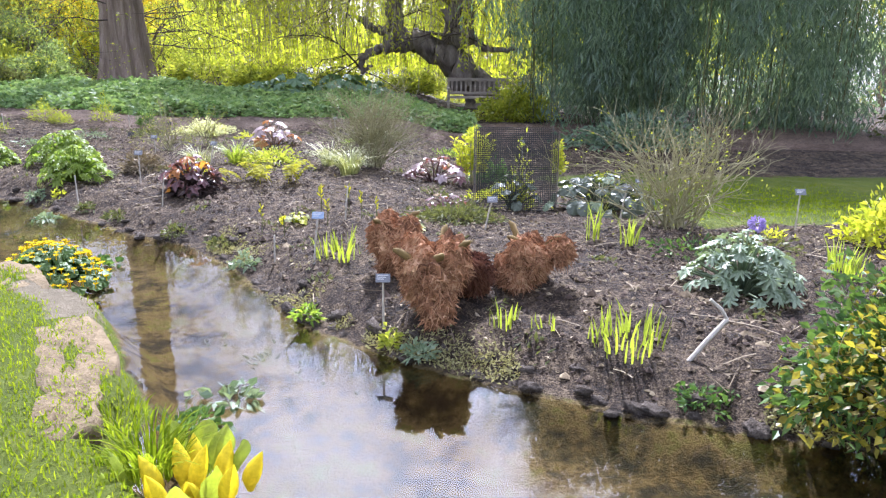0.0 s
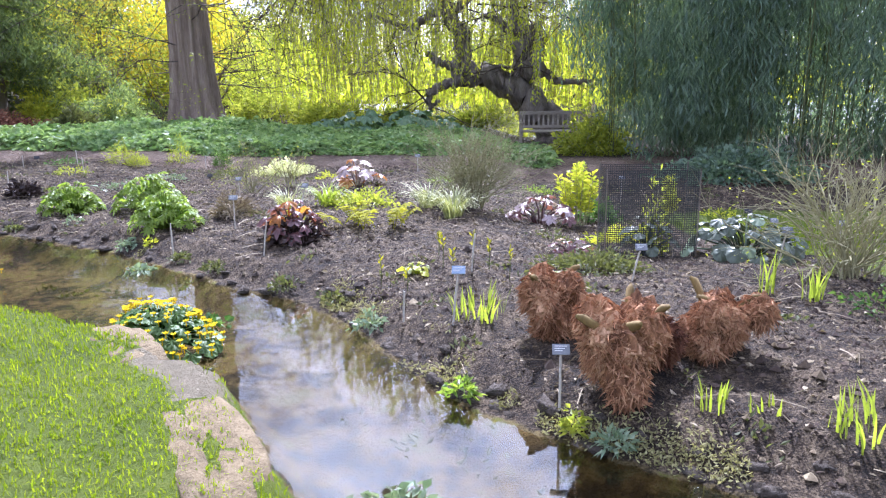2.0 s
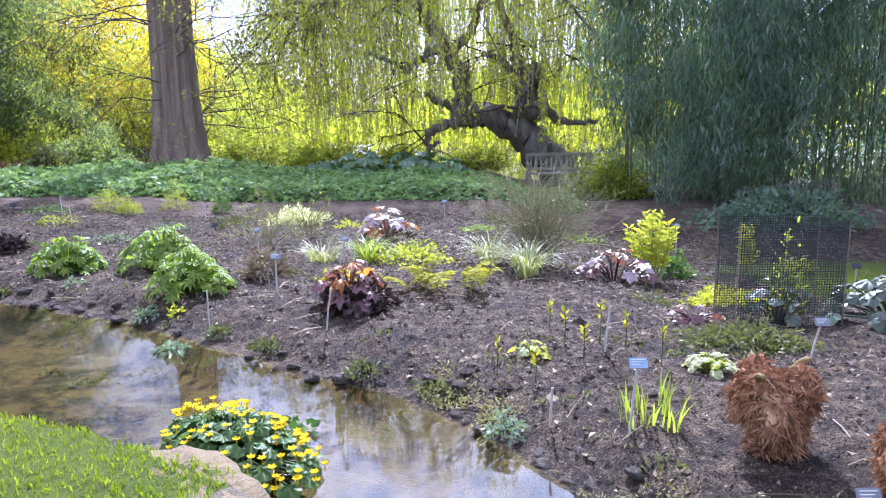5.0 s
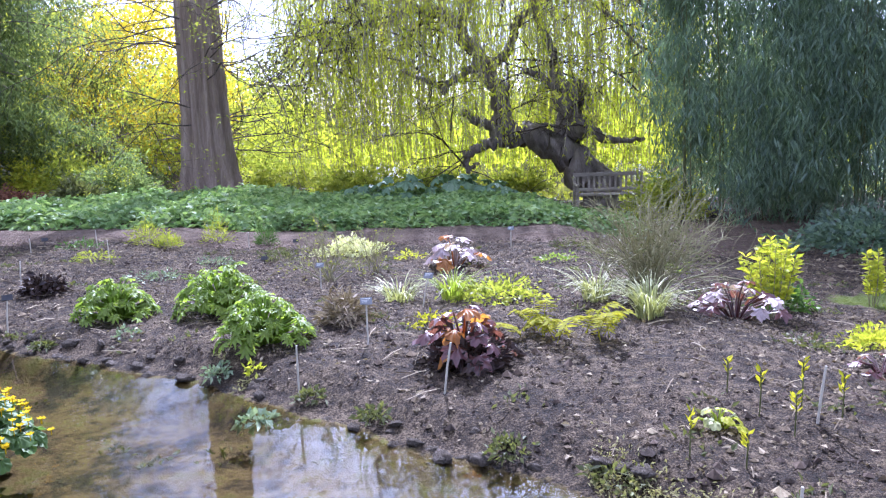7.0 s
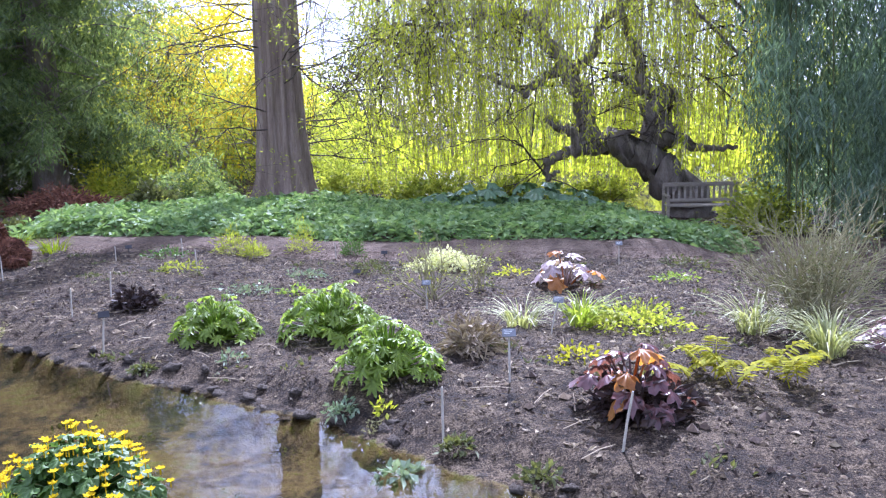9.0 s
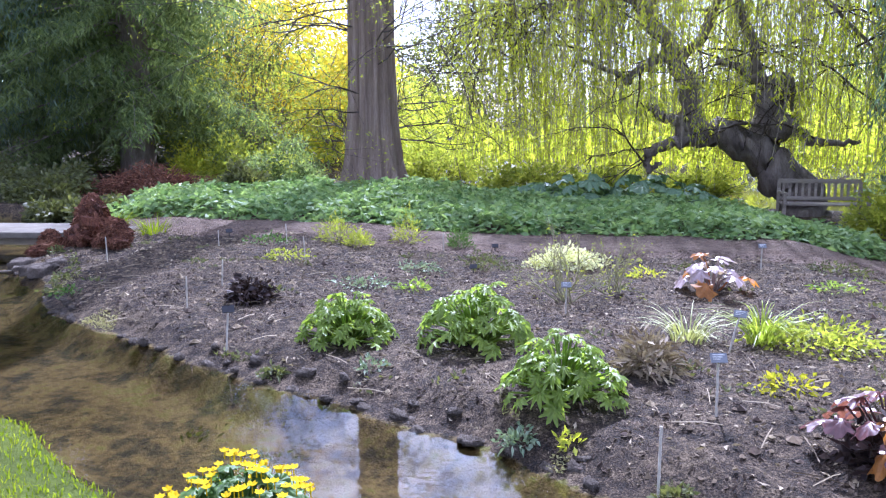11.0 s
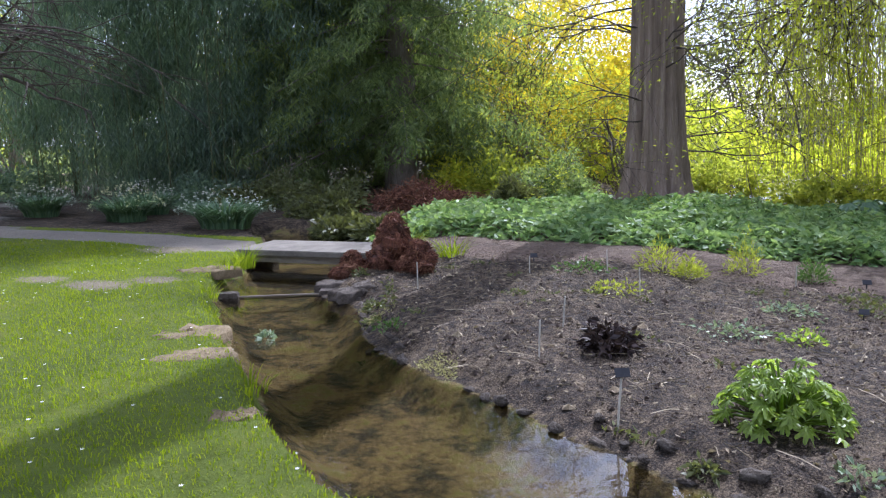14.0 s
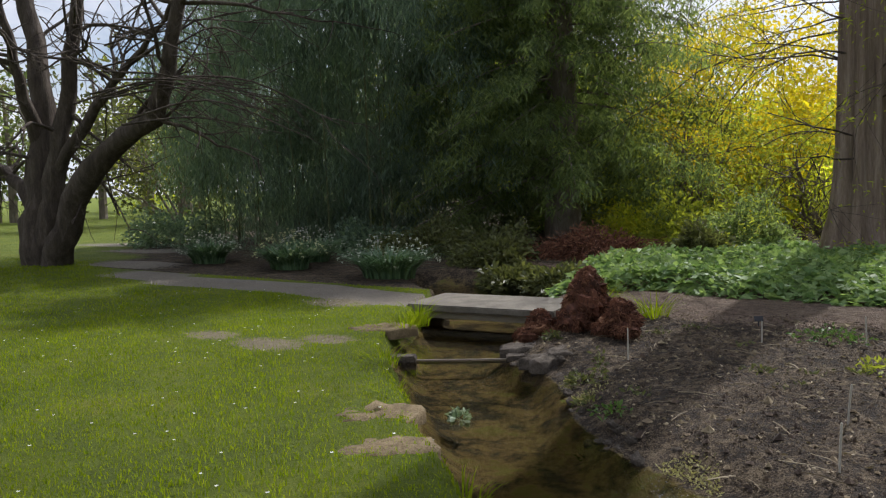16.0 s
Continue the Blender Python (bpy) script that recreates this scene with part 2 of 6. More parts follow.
# ---- mesh helpers ----
class Geo:
    """Gathers vertices and faces (triangles or quads) for one mesh."""

    def __init__(self):
        self.v, self.f, self.n = [], [], 0

    def add(self, verts, faces):
        verts = np.asarray(verts, float).reshape(-1, 3)
        faces = np.asarray(faces, int)
        self.v.append(verts)
        self.f.append(faces + self.n)
        self.n += len(verts)

    def mesh(self, name, mat, smooth=False):
        me = bpy.data.meshes.new(name)
        v = np.concatenate(self.v)
        loops = np.concatenate([f.ravel() for f in self.f])
        counts = np.concatenate([np.full(len(f), f.shape[1]) for f in self.f])
        me.vertices.add(len(v))
        me.vertices.foreach_set("co", v.astype(np.float32).ravel())
        me.loops.add(len(loops))
        me.loops.foreach_set("vertex_index", loops.astype(np.int32))
        me.polygons.add(len(counts))
        starts = np.concatenate([[0], np.cumsum(counts)[:-1]])
        me.polygons.foreach_set("loop_start", starts.astype(np.int32))
        me.update(calc_edges=True)
        me.polygons.foreach_set("use_smooth", np.full(len(counts), smooth))
        me.materials.append(mat)
        return me

    def tube(self, pts, radii, sides=7, wobble=0.0, rng=None, cap=True):
        pts = np.asarray(pts, float)
        k = len(pts)
        radii = np.broadcast_to(np.asarray(radii, float), (k,))
        tan = np.gradient(pts, axis=0)
        tan /= np.linalg.norm(tan, axis=1)[:, None] + 1e-9
        ref = np.where(np.abs(tan[:, 2:3]) > 0.9, np.array([[1.0, 0, 0]]), np.array([[0, 0, 1.0]]))
        if np.abs(tan[:, 2]).max() > 0.9:
            ref = np.tile(np.array([[0.94, 0.34, 0.0]]), (k, 1))
        a = np.cross(tan, ref)
        a /= np.linalg.norm(a, axis=1)[:, None] + 1e-9
        b = np.cross(tan, a)
        th = np.arange(sides) / sides * 2 * np.pi
        rr = radii[:, None] * (1 + (wobble * rng.standard_normal((k, sides)) if wobble else 0))
        ring = pts[:, None, :] + rr[..., None] * (np.cos(th)[None, :, None] * a[:, None, :] + np.sin(th)[None, :, None] * b[:, None, :])
        idx = np.arange(k * sides).reshape(k, sides)
        q = np.stack([idx[:-1], np.roll(idx[:-1], -1, 1), np.roll(idx[1:], -1, 1), idx[1:]], -1).reshape(-1, 4)
        self.add(ring.reshape(-1, 3), q)
        if cap:
            self.add([ring[-1].mean(0) + tan[-1] * radii[-1] * 0.4, *ring[-1]], [(0, i + 1, (i + 1) % sides + 1) for i in range(sides)])

    def leaves(self, base, way, side, length, width, fold=0.25, droop=0.0):
        """One pointed folded leaf a row: from base along way, spread along side."""
        base, way, side = (np.asarray(a, float).reshape(-1, 3) for a in (base, way, side))
        n = len(base)
        way = way / (np.linalg.norm(way, axis=1)[:, None] + 1e-9)
        side = side - way * (side * way).sum(1)[:, None]
        side = side / (np.linalg.norm(side, axis=1)[:, None] + 1e-9)
        up = np.cross(side, way)
        length, width = np.broadcast_to(length, (n,))[:, None], np.broadcast_to(width, (n,))[:, None]
        mid = base + way * length * 0.45
        tip = base + way * length - np.array([[0, 0, 1.0]]) * length * droop
        left = mid + side * width * 0.5 + up * width * fold
        right = mid - side * width * 0.5 + up * width * fold
        v = np.stack([base, left, tip, right], 1).reshape(-1, 3)
        i = np.arange(n)[:, None] * 4
        self.add(v, np.concatenate([np.concatenate([i, i + 1, i + 2], 1), np.concatenate([i, i + 2, i + 3], 1)]))

    def blades(self, base, lean, height, width, rng):
        """Grass-like blades: three-sided, bent over by lean."""
        n = len(base)
        yaw = rng.uniform(0, 2 * np.pi, n)
        side = np.stack([np.cos(yaw), np.sin(yaw), np.zeros(n)], 1)
        w = np.broadcast_to(width, (n,))[:, None]
        h = np.broadcast_to(height, (n,))[:, None]
        lean = np.asarray(lean, float)
        a, b = base - side * w * 0.5, base + side * w * 0.5
        mid = base + np.array([[0, 0, 1.0]]) * h * 0.6 + lean * h * 0.3
        tip = base + np.array([[0, 0, 1.0]]) * h * (1 - 0.35 * np.minimum(1, np.linalg.norm(lean, axis=1)[:, None])) + lean * h
        v = np.stack([a, b, mid + side * w * 0.4, mid - side * w * 0.4, tip], 1).reshape(-1, 3)
        i = np.arange(n)[:, None] * 5
        self.add(v, np.concatenate([i, i + 1, i + 2, i + 3], 1))
        self.f.append(np.concatenate([i + 3, i + 2, i + 4], 1) + self.n - len(v))

    def blob(self, centre, radii, rng, rough=0.2, seg=8, rings=6):
        th = np.linspace(0, 2 * np.pi, seg, endpoint=False)
        ph = np.linspace(0, np.pi, rings + 1)[1:-1]
        v = [(0, 0, 1)]
        for p in ph:
            v += [(np.sin(p) * np.cos(t), np.sin(p) * np.sin(t), np.cos(p)) for t in th]
        v.append((0, 0, -1))
        v = np.array(v) * (1 + rough * rng.standard_normal((len(v), 1))) * np.asarray(radii) + np.asarray(centre)
        tri, quad, m = [], [], len(ph)
        for j in range(seg):
            k = (j + 1) % seg
            tri += [(0, 1 + j, 1 + k), (len(v) - 1, 1 + (m - 1) * seg + k, 1 + (m - 1) * seg + j)]
            for r in range(m - 1):
                quad.append((1 + r * seg + j, 1 + (r + 1) * seg + j, 1 + (r + 1) * seg + k, 1 + r * seg + k))
        self.add(v, tri)
        self.f.append(np.array(quad) + self.n - len(v))

    def box(self, lo, hi, m=None):
        x0, y0, z0 = lo
        x1, y1, z1 = hi
        v = np.array([(x, y, z) for x in (x0, x1) for y in (y0, y1) for z in (z0, z1)], float)
        if m is not None:
            v = np.array([m @ Vector(p) for p in v])
        self.add(v, [(0, 1, 3, 2), (4, 6, 7, 5), (0, 4, 5, 1), (2, 3, 7, 6), (0, 2, 6, 4), (1, 5, 7, 3)])


def part(name, geo, mat, parent=None, label="", smooth=False):
    ob = new(name, geo.mesh(name, mat, smooth))
    if parent is not None:
        ob.parent = parent
        ob.matrix_parent_inverse = Matrix.Identity(4)
    if label:
        tagged(ob, label)
    return ob


def thing(name, x, y, label, category, group="", z=None, turn=0.0, kind="", scale=1.0):
    ob = new(name)
    ob.empty_display_size = 0.1
    ob.matrix_basis = pose(x, y, ground_z(x, y) if z is None else z, 0, 0, turn) @ Matrix.Scale(scale, 4)
    return tagged(ob, label, category, group, kind)


def unit(rng, n):
    v = rng.standard_normal((n, 3))
    return v / np.linalg.norm(v, axis=1)[:, None]


# ---- the lie of the land ----
NEAR = [(16.0, -3.0), (3.5, 0.2), (0.6, 1.2), (-0.7, 1.9), (-1.25, 2.6), (-1.38, 3.1), (-1.7, 3.6), (-2.0, 4.1), (-2.4, 4.45), (-2.95, 4.78), (-3.55, 5.06), (-4.25, 5.48), (-5.05, 6.0),
        (-6.2, 6.8), (-7.0, 7.15), (-7.8, 7.7), (-8.4, 8.3), (-9.0, 8.77), (-9.6, 9.35), (-10.1, 9.8), (-10.75, 10.5), (-11.45, 11.6), (-11.9, 12.5), (-12.4, 13.4), (-14.0, 14.6)]
FAR = [(16.0, 0.6), (3.5, 2.6), (1.75, 2.85), (1.1, 3.03), (0.55, 3.32), (0.05, 3.56), (-0.45, 3.9), (-0.9, 4.33), (-1.3, 4.95), (-1.6, 5.38), (-2.0, 5.85), (-2.6, 6.16), (-3.2, 6.65),
       (-3.9, 7.15), (-4.6, 7.55), (-5.1, 7.83), (-5.6, 8.03), (-6.2, 8.36), (-7.2, 8.92), (-8.0, 9.36), (-8.35, 9.6), (-8.75, 10.15), (-9.15, 10.75), (-9.75, 11.0), (-10.1, 11.8),
       (-10.3, 12.8), (-10.9, 13.6), (-11.6, 15.6)]
STREAM = np.array(NEAR + FAR[::-1])
GRAVEL = np.array([(-9.6, 13.1), (-10.4, 12.75), (-11.5, 12.5), (-12.6, 12.5), (-14.3, 12.75), (-16.6, 12.5), (-18.6, 12.9), (-21.0, 14.2), (-23.2, 16.2), (-27.0, 18.0), (-36.0, 22.0), (-50.0, 30.0)])
WATER_Z = -0.20


def along(p, line, closed=False):
    """Distance from each point to a line of segments."""
    q = np.vstack([line, line[:1]]) if closed else line
    best = np.full(len(p), 1e9)
    for a, b in zip(q[:-1], q[1:]):
        d = b - a
        t = np.clip(((p - a) @ d) / (d @ d), 0, 1)
        best = np.minimum(best, np.hypot(*(p - a - t[:, None] * d).T))
    return best


def inside(p, poly):
    x, y = p[:, 0], p[:, 1]
    hit = np.zeros(len(p), bool)
    for (x0, y0), (x1, y1) in zip(poly, np.roll(poly, -1, 0)):
        c = (y0 > y) != (y1 > y)
        hit ^= c & (x < (x1 - x0) * (y - y0) / (y1 - y0 + 1e-12) + x0)
    return hit


def smooth01(a, lo, hi):
    t = np.clip((a - lo) / (hi - lo), 0, 1)
    return t * t * (3 - 2 * t)


def wave(x, y, s, seed=0.0):
    """Cheap smooth unevenness from crossed sines."""
    return (np.sin(x * s * 1.3 + 1.7 * np.sin(y * s * 0.7 + seed)) + np.sin(y * s * 1.1 + 2.1 * np.sin(x * s * 0.9 + seed * 1.7 + 1)) + np.sin((x + y) * s * 0.8 + seed * 2.3)) / 3


def lie(p):
    """For points on the plan: height and the shares of soil, trodden earth, gravel, bare stone and stream bed."""
    p = np.asarray(p, float)
    x, y = p[:, 0], p[:, 1]
    ins = inside(p, STREAM)
    d = np.where(ins, -1, 1) * along(p, STREAM, True)
    d = d + (0.05 * wave(x, y, 5.0) + 0.03 * wave(x, y, 13.0, 2.0)) * np.exp(-((d / 0.25) ** 2))
    far_side = along(p, np.array(FAR)) < along(p, np.array(NEAR))
    bank = np.where(far_side, -0.06 + 0.05 * smooth01(d, 0.25, 1.4), 0.0)
    z = np.where(d < 0, WATER_Z + 0.01 - 0.16 * smooth01(-d, 0.0, 0.28), WATER_Z + 0.01 + (bank - WATER_Z) * smooth01(d, 0.0, np.where(far_side, 0.38, 0.09)))
    land = smooth01(d, 0.05, 0.4)
    soil_area = far_side & (y > 2.0)
    z = z + land * np.where(soil_area & (y < 13.4), 0.022 * wave(x, y, 4.2, 1.0) + 0.016 * wave(x, y, 11.0, 3.0) + 0.013 * wave(x, y, 27.0, 5.0), 0.02 * wave(x, y, 0.9) + 0.006 * wave(x, y, 6.0))
    z = z - land * (0.17 * smooth01(y, 7.2, 10.8) * smooth01(x, -7.5, -5.0) + 0.27 * smooth01(y, 5.2, 8.8) * smooth01(x, -1.0, 0.4)) * far_side
    z = z - 0.12 * smooth01(y, 15.0, 18.0) * smooth01(x, -2.0, -0.2) - 0.7 * smooth01(y, 22.5, 26.0) * smooth01(x, -12.5, -8.5) * (1 - smooth01(y, 60, 75))
    right_lawn = smooth01(x - 0.18 * (9 - y) + 0.2 * wave(x, y, 1.7), 1.3, 1.7) * smooth01(y + 0.2 * wave(x, y, 1.3), 5.9, 6.3) * (1 - smooth01(y - 0.05 * x + 0.3 * wave(x, y, 1.1), 9.6, 10.6))
    soil = np.where(soil_area & (x < 40) & (x > -30), 1.0, 0.0) * (1 - right_lawn)
    trod = soil * smooth01(y + 0.15 * wave(x, y, 2.0), 12.4, 13.0) * np.where(x < 0, 1.0, 0.8) * (y < 17)
    grav = (1 - smooth01(along(p, GRAVEL), 0.38, 0.52)) * smooth01(-x, 9.4, 10.0)
    left_lawn = smooth01(-x, 12.2, 12.8) * (1 - smooth01(y + 0.0 * x, 13.0, 13.4))
    soil = soil * (1 - left_lawn)
    soil = np.maximum(soil, smooth01(-x, 12.0, 12.5) * smooth01(y, 13.1, 13.5) * (1 - smooth01(-x, 20.5 + (y - 13) * 0.9, 21.5 + (y - 13) * 0.9)))
    bare = np.exp(-((d - 0.16) / 0.13) ** 2) * (~far_side) * (wave(x, y, 1.9, 4.0) > -0.1) * smooth01(x, -3.6, -2.9) * (1 - smooth01(x, -1.2, -0.9))
    for cx, cy, r in ((-11.7, 9.85, 0.55), (-11.3, 10.25, 0.4), (-12.6, 9.9, 0.45), (-12.9, 12.0, 0.6), (-16.2, 11.9, 0.5)):
        bare = np.maximum(bare, 0.9 * np.exp(-((x - cx) ** 2 + ((y - cy) * 1.8) ** 2) / r ** 2))
    stream = 1 - smooth01(d, -0.06, 0.03)
    return z, soil, trod, grav, bare, stream


def ground_z(x, y):
    return float(lie([(x, y)])[0][0])


def spaced(a, lo, hi, b, fine, steps):
    """Coordinates: fine steps from lo to hi, widening out to a and b."""
    t = np.linspace(0, 1, steps + 1)[1:] ** 3
    left = lo - (lo - a) * t
    right = hi + (b - hi) * t
    return np.concatenate([left[::-1], np.arange(lo, hi + 1e-6, fine), right])


def make_ground():
    xs, ys = spaced(-600, -14.0, 5.0, 600, 0.06, 36), spaced(-600, 1.5, 14.2, 600, 0.06, 40)
    gx, gy = np.meshgrid(xs, ys)
    p = np.stack([gx.ravel(), gy.ravel()], 1)
    z, soil, trod, grav, bare, stream = lie(p)
    g = Geo()
    idx = np.arange(len(p)).reshape(len(ys), len(xs))
    g.add(np.column_stack([p, z]), np.stack([idx[:-1, :-1], idx[:-1, 1:], idx[1:, 1:], idx[1:, :-1]], -1).reshape(-1, 4))
    ob = part("ground", g, M_GROUND, None, "", True)
    for name, val in (("soil", soil), ("trod", trod), ("gravel", grav), ("bare", bare), ("stream", stream)):
        ob.data.attributes.new(name, "FLOAT", "POINT").data.foreach_set("value", val.astype(np.float32))
    tagged(ob, "lawn, dark soil bed and gravel path beside a stream", "ground", "", "structure")


make_ground()


def make_water():
    g = Geo()
    xs, ys = np.arange(-14.5, 16.01, 0.25), np.arange(-3.5, 16.26, 0.25)
    gx, gy = np.meshgrid(xs, ys)
    idx = np.arange(gx.size).reshape(gx.shape)
    quads = np.stack([idx[:-1, :-1], idx[:-1, 1:], idx[1:, 1:], idx[1:, :-1]], -1).reshape(-1, 4)
    mid = np.column_stack([(gx[:-1, :-1] + 0.125).ravel(), (gy[:-1, :-1] + 0.125).ravel()])
    quads = quads[inside(mid, STREAM) | (along(mid, STREAM, True) < 0.3)]
    g.add(np.column_stack([gx.ravel(), gy.ravel(), np.full(gx.size, WATER_Z)]), quads)
    ob = tagged(part("stream_water", g, M_WATER), "clear shallow stream water over a brown bed", "water", "", "structure")
    ob.visible_shadow = False
    g = Geo()
    g.add([(-40, 22, -0.62), (40, 22, -0.62), (40, 90, -0.62), (-40, 90, -0.62)], [(0, 1, 2, 3)])
    ob = tagged(part("pond_water", g, M_WATER), "still pond water shining behind the willow", "water", "", "structure")
    ob.visible_shadow = False


make_water()


# ---- trees ----
def curve_pts(pts, n):
    """A smooth line through control points (Catmull-Rom)."""
    p = np.asarray(pts, float)
    p = np.vstack([2 * p[0] - p[1], p, 2 * p[-1] - p[-2]])
    out = []
    for t in np.linspace(0, len(p) - 3 - 1e-6, n):
        i, u = int(t), t - int(t)
        a, b, c, d = p[i:i + 4]
        out.append(0.5 * (2 * b + (c - a) * u + (2 * a - 5 * b + 4 * c - d) * u * u + (3 * b - a - 3 * c + d) * u ** 3))
    return np.array(out)


def limb(g, pts, r0, r1, rng, n=14, sides=8, wobble=0.06):
    c = curve_pts(pts, n)
    c[1:-1] += rng.standard_normal((n - 2, 3)) * r1 * 0.5
    g.tube(c, np.linspace(r0, r1, n), sides, wobble, rng)
    return c


def twigs(g, start, way, length, r, rng, depth, ends, droop=0.0, spread=0.7, kids=3):
    """A branching spray of thin twigs; the ends of the finest are gathered in ends."""
    n = 5
    pts = [np.asarray(start, float)]
    way = np.asarray(way, float)
    for i in range(n):
        way = way + rng.standard_normal(3) * 0.16 - np.array([0, 0, droop])
        way /= np.linalg.norm(way)
        pts.append(pts[-1] + way * length / n)
    g.tube(pts, np.linspace(r, r * 0.45, n + 1), 4 if r < 0.02 else 6, cap=False)
    ends.append((pts[-1], way))
    if depth:
        for _ in range(kids):
            j = rng.integers(2, n + 1)
            w = way + rng.standard_normal(3) * spread
            twigs(g, pts[j], w / np.linalg.norm(w), length * rng.uniform(0.5, 0.8), r * 0.5, rng, depth - 1, ends, droop, spread, kids)


def foliage(g, centres, spread, per, length, width, rng, hang=0.0, flat=1.0):
    c = np.repeat(np.asarray(centres, float), per, 0)
    n = len(c)
    base = c + rng.standard_normal((n, 3)) * spread * np.array([1, 1, flat])
    way = unit(rng, n) * np.array([1, 1, 0.6]) - np.array([0, 0, hang])
    g.leaves(base, way, unit(rng, n), length * rng.uniform(0.6, 1.3, n), width * rng.uniform(0.7, 1.2, n), 0.2, 0.15)


def make_willow():
    rng = np.random.default_rng(5)
    y = 20.8
    t = thing("willow_tree", 0.9, y, "old leaning weeping willow with yellow-green hanging shoots", "tree")
    bz = t.location.z
    def at(x, dy, z):
        return (x - 0.9, dy, z - bz)
    big = Geo()
    limb(big, [at(1.1, 0, bz - 0.2), at(0.92, 0, -0.1), at(0.45, 0, 0.55), at(-0.2, 0.05, 0.95), at(-0.8, 0.1, 1.15), at(-1.4, 0.1, 1.15)], 0.50, 0.22, rng, 20, 14, 0.09)
    big.blob(at(0.47, -0.12, 1.27), (0.33, 0.28, 0.29), rng, 0.10, 14, 10)
    limb(big, [at(0.22, 0.05, 0.9), at(0.28, 0.1, 1.5), at(0.33, 0.15, 1.9), at(0.34, 0.15, 2.25)], 0.30, 0.25, rng, 9, 11, 0.08)
    limb(big, [at(-1.38, 0.1, 1.05), at(-1.34, 0.15, 1.6), at(-1.38, 0.2, 2.1), at(-1.64, 0.2, 2.65), at(-2.05, 0.3, 3.18), at(-2.37, 0.3, 3.70), at(-2.94, 0.35, 4.05), at(-3.45, 0.4, 4.16), at(-3.78, 0.4, 3.88)], 0.25, 0.10, rng, 26, 10, 0.07)
    part("trunk", big, M_BARK, t, "mossy grey leaning trunk and great limbs", True)
    forks = [([(-3.75, 0.4, 3.9), (-4.3, 0.4, 3.84), (-4.9, 0.4, 3.88), (-5.7, 0.4, 3.95)], 0.07, 0.03), ([(-3.48, 0.4, 4.15), (-3.72, 0.3, 3.85), (-3.62, 0.3, 3.45)], 0.07, 0.03),
             ([(-1.75, 0.2, 2.78), (-2.31, 0.0, 2.55), (-2.73, -0.1, 2.19)], 0.12, 0.08), ([(-2.6, -0.1, 2.28), (-3.06, -0.1, 2.44), (-3.64, -0.2, 2.66)], 0.07, 0.04),
             ([(-1.2, 0.0, 1.25), (-1.74, -0.1, 1.42), (-2.25, -0.2, 1.68)], 0.14, 0.08), ([(-1.2, 0.0, 1.02), (-1.74, -0.1, 0.93), (-2.18, -0.15, 0.74), (-2.19, -0.2, 0.3)], 0.15, 0.07), ([(-2.19, -0.2, 0.33), (-1.91, -0.2, 0.51)], 0.06, 0.04),
             ([(0.3, 0.15, 2.12), (-0.16, 0.1, 2.25), (-0.45, 0.1, 2.5), (-0.85, 0.1, 2.63)], 0.12, 0.06), ([(0.36, 0.15, 2.18), (0.65, 0.1, 2.23), (0.72, 0.1, 1.58)], 0.09, 0.04),
             ([(0.15, 0.2, 2.15), (0.0, 0.5, 2.5), (-0.04, 0.6, 3.0), (-0.41, 0.6, 3.95), (-0.5, 0.7, 5.2), (0.0, 0.8, 7.2)], 0.15, 0.06), ([(-1.55, 0.2, 2.7), (-1.07, 0.5, 3.24), (-0.9, 0.5, 3.8), (-0.1, 0.6, 4.35), (0.9, 0.8, 4.9), (2.2, 1.0, 5.4)], 0.13, 0.05),
             ([(-2.3, 0.3, 3.6), (-2.0, 0.6, 4.6), (-2.4, 0.8, 6.0), (-2.0, 1.0, 7.4)], 0.11, 0.04), ([(0.6, -0.1, 1.32), (1.0, -0.2, 1.0), (1.42, -0.3, 0.94), (1.95, -0.3, 0.97)], 0.13, 0.04), ([(-0.8, 0.1, 1.3), (-0.4, -0.2, 1.38), (0.05, -0.2, 1.27)], 0.05, 0.03),
             ([(0.9, 0.8, 4.9), (1.6, 0.3, 4.4), (2.5, 0.0, 3.4)], 0.06, 0.025), ([(0.3, 0.7, 4.5), (1.0, 0.2, 4.0), (1.9, -0.2, 3.0), (2.3, -0.3, 2.2)], 0.06, 0.025), ([(-4.8, 0.4, 3.9), (-5.4, 0.2, 3.5), (-5.8, 0.1, 2.7)], 0.04, 0.02)]
    lines = []
    for pts, r0, r1 in forks:
        g = Geo()
        lines.append(limb(g, [at(*p) for p in pts], r0, r1, rng, 4 * len(pts), 8, 0.08))
        part("limb", g, M_BARK, t, "", True)
    ends, g = [], Geo()
    for k in range(120):
        c = lines[rng.integers(len(lines))]
        s = c[rng.integers(1, len(c))] if k < 45 else np.array(at(rng.uniform(-6.4, 3.0), rng.uniform(-0.8, 1.8), rng.uniform(2.6, 6.2)))
        w = np.array([rng.uniform(-1, 1), rng.uniform(-0.5, 0.4), rng.uniform(-0.5, 0.7)])
        twigs(g, s, w / np.linalg.norm(w), rng.uniform(0.8, 2.0), rng.uniform(0.014, 0.030), rng, 2, ends, 0.09, 0.8, 3)
    part("branchwork", g, M_DARKBARK, t, "tangled dark drooping branches", True)
    g, sh = Geo(), Geo()
    for k in range(2300):
        a = rng.uniform(0, 2 * np.pi)
        r = math.sqrt(rng.uniform(0.03, 1.0))
        x0, y0 = -1.8 + 5.0 * r * math.cos(a), 1.0 + 3.6 * r * math.sin(a)
        front = y0 < 0.3
        clump = 0.5 + 0.5 * math.sin(x0 * 3.1 + 2 * math.sin(y0 * 1.4))
        if rng.random() < (0.40 if front and x0 > -3.2 else 0.14) + 0.42 * clump:
            continue
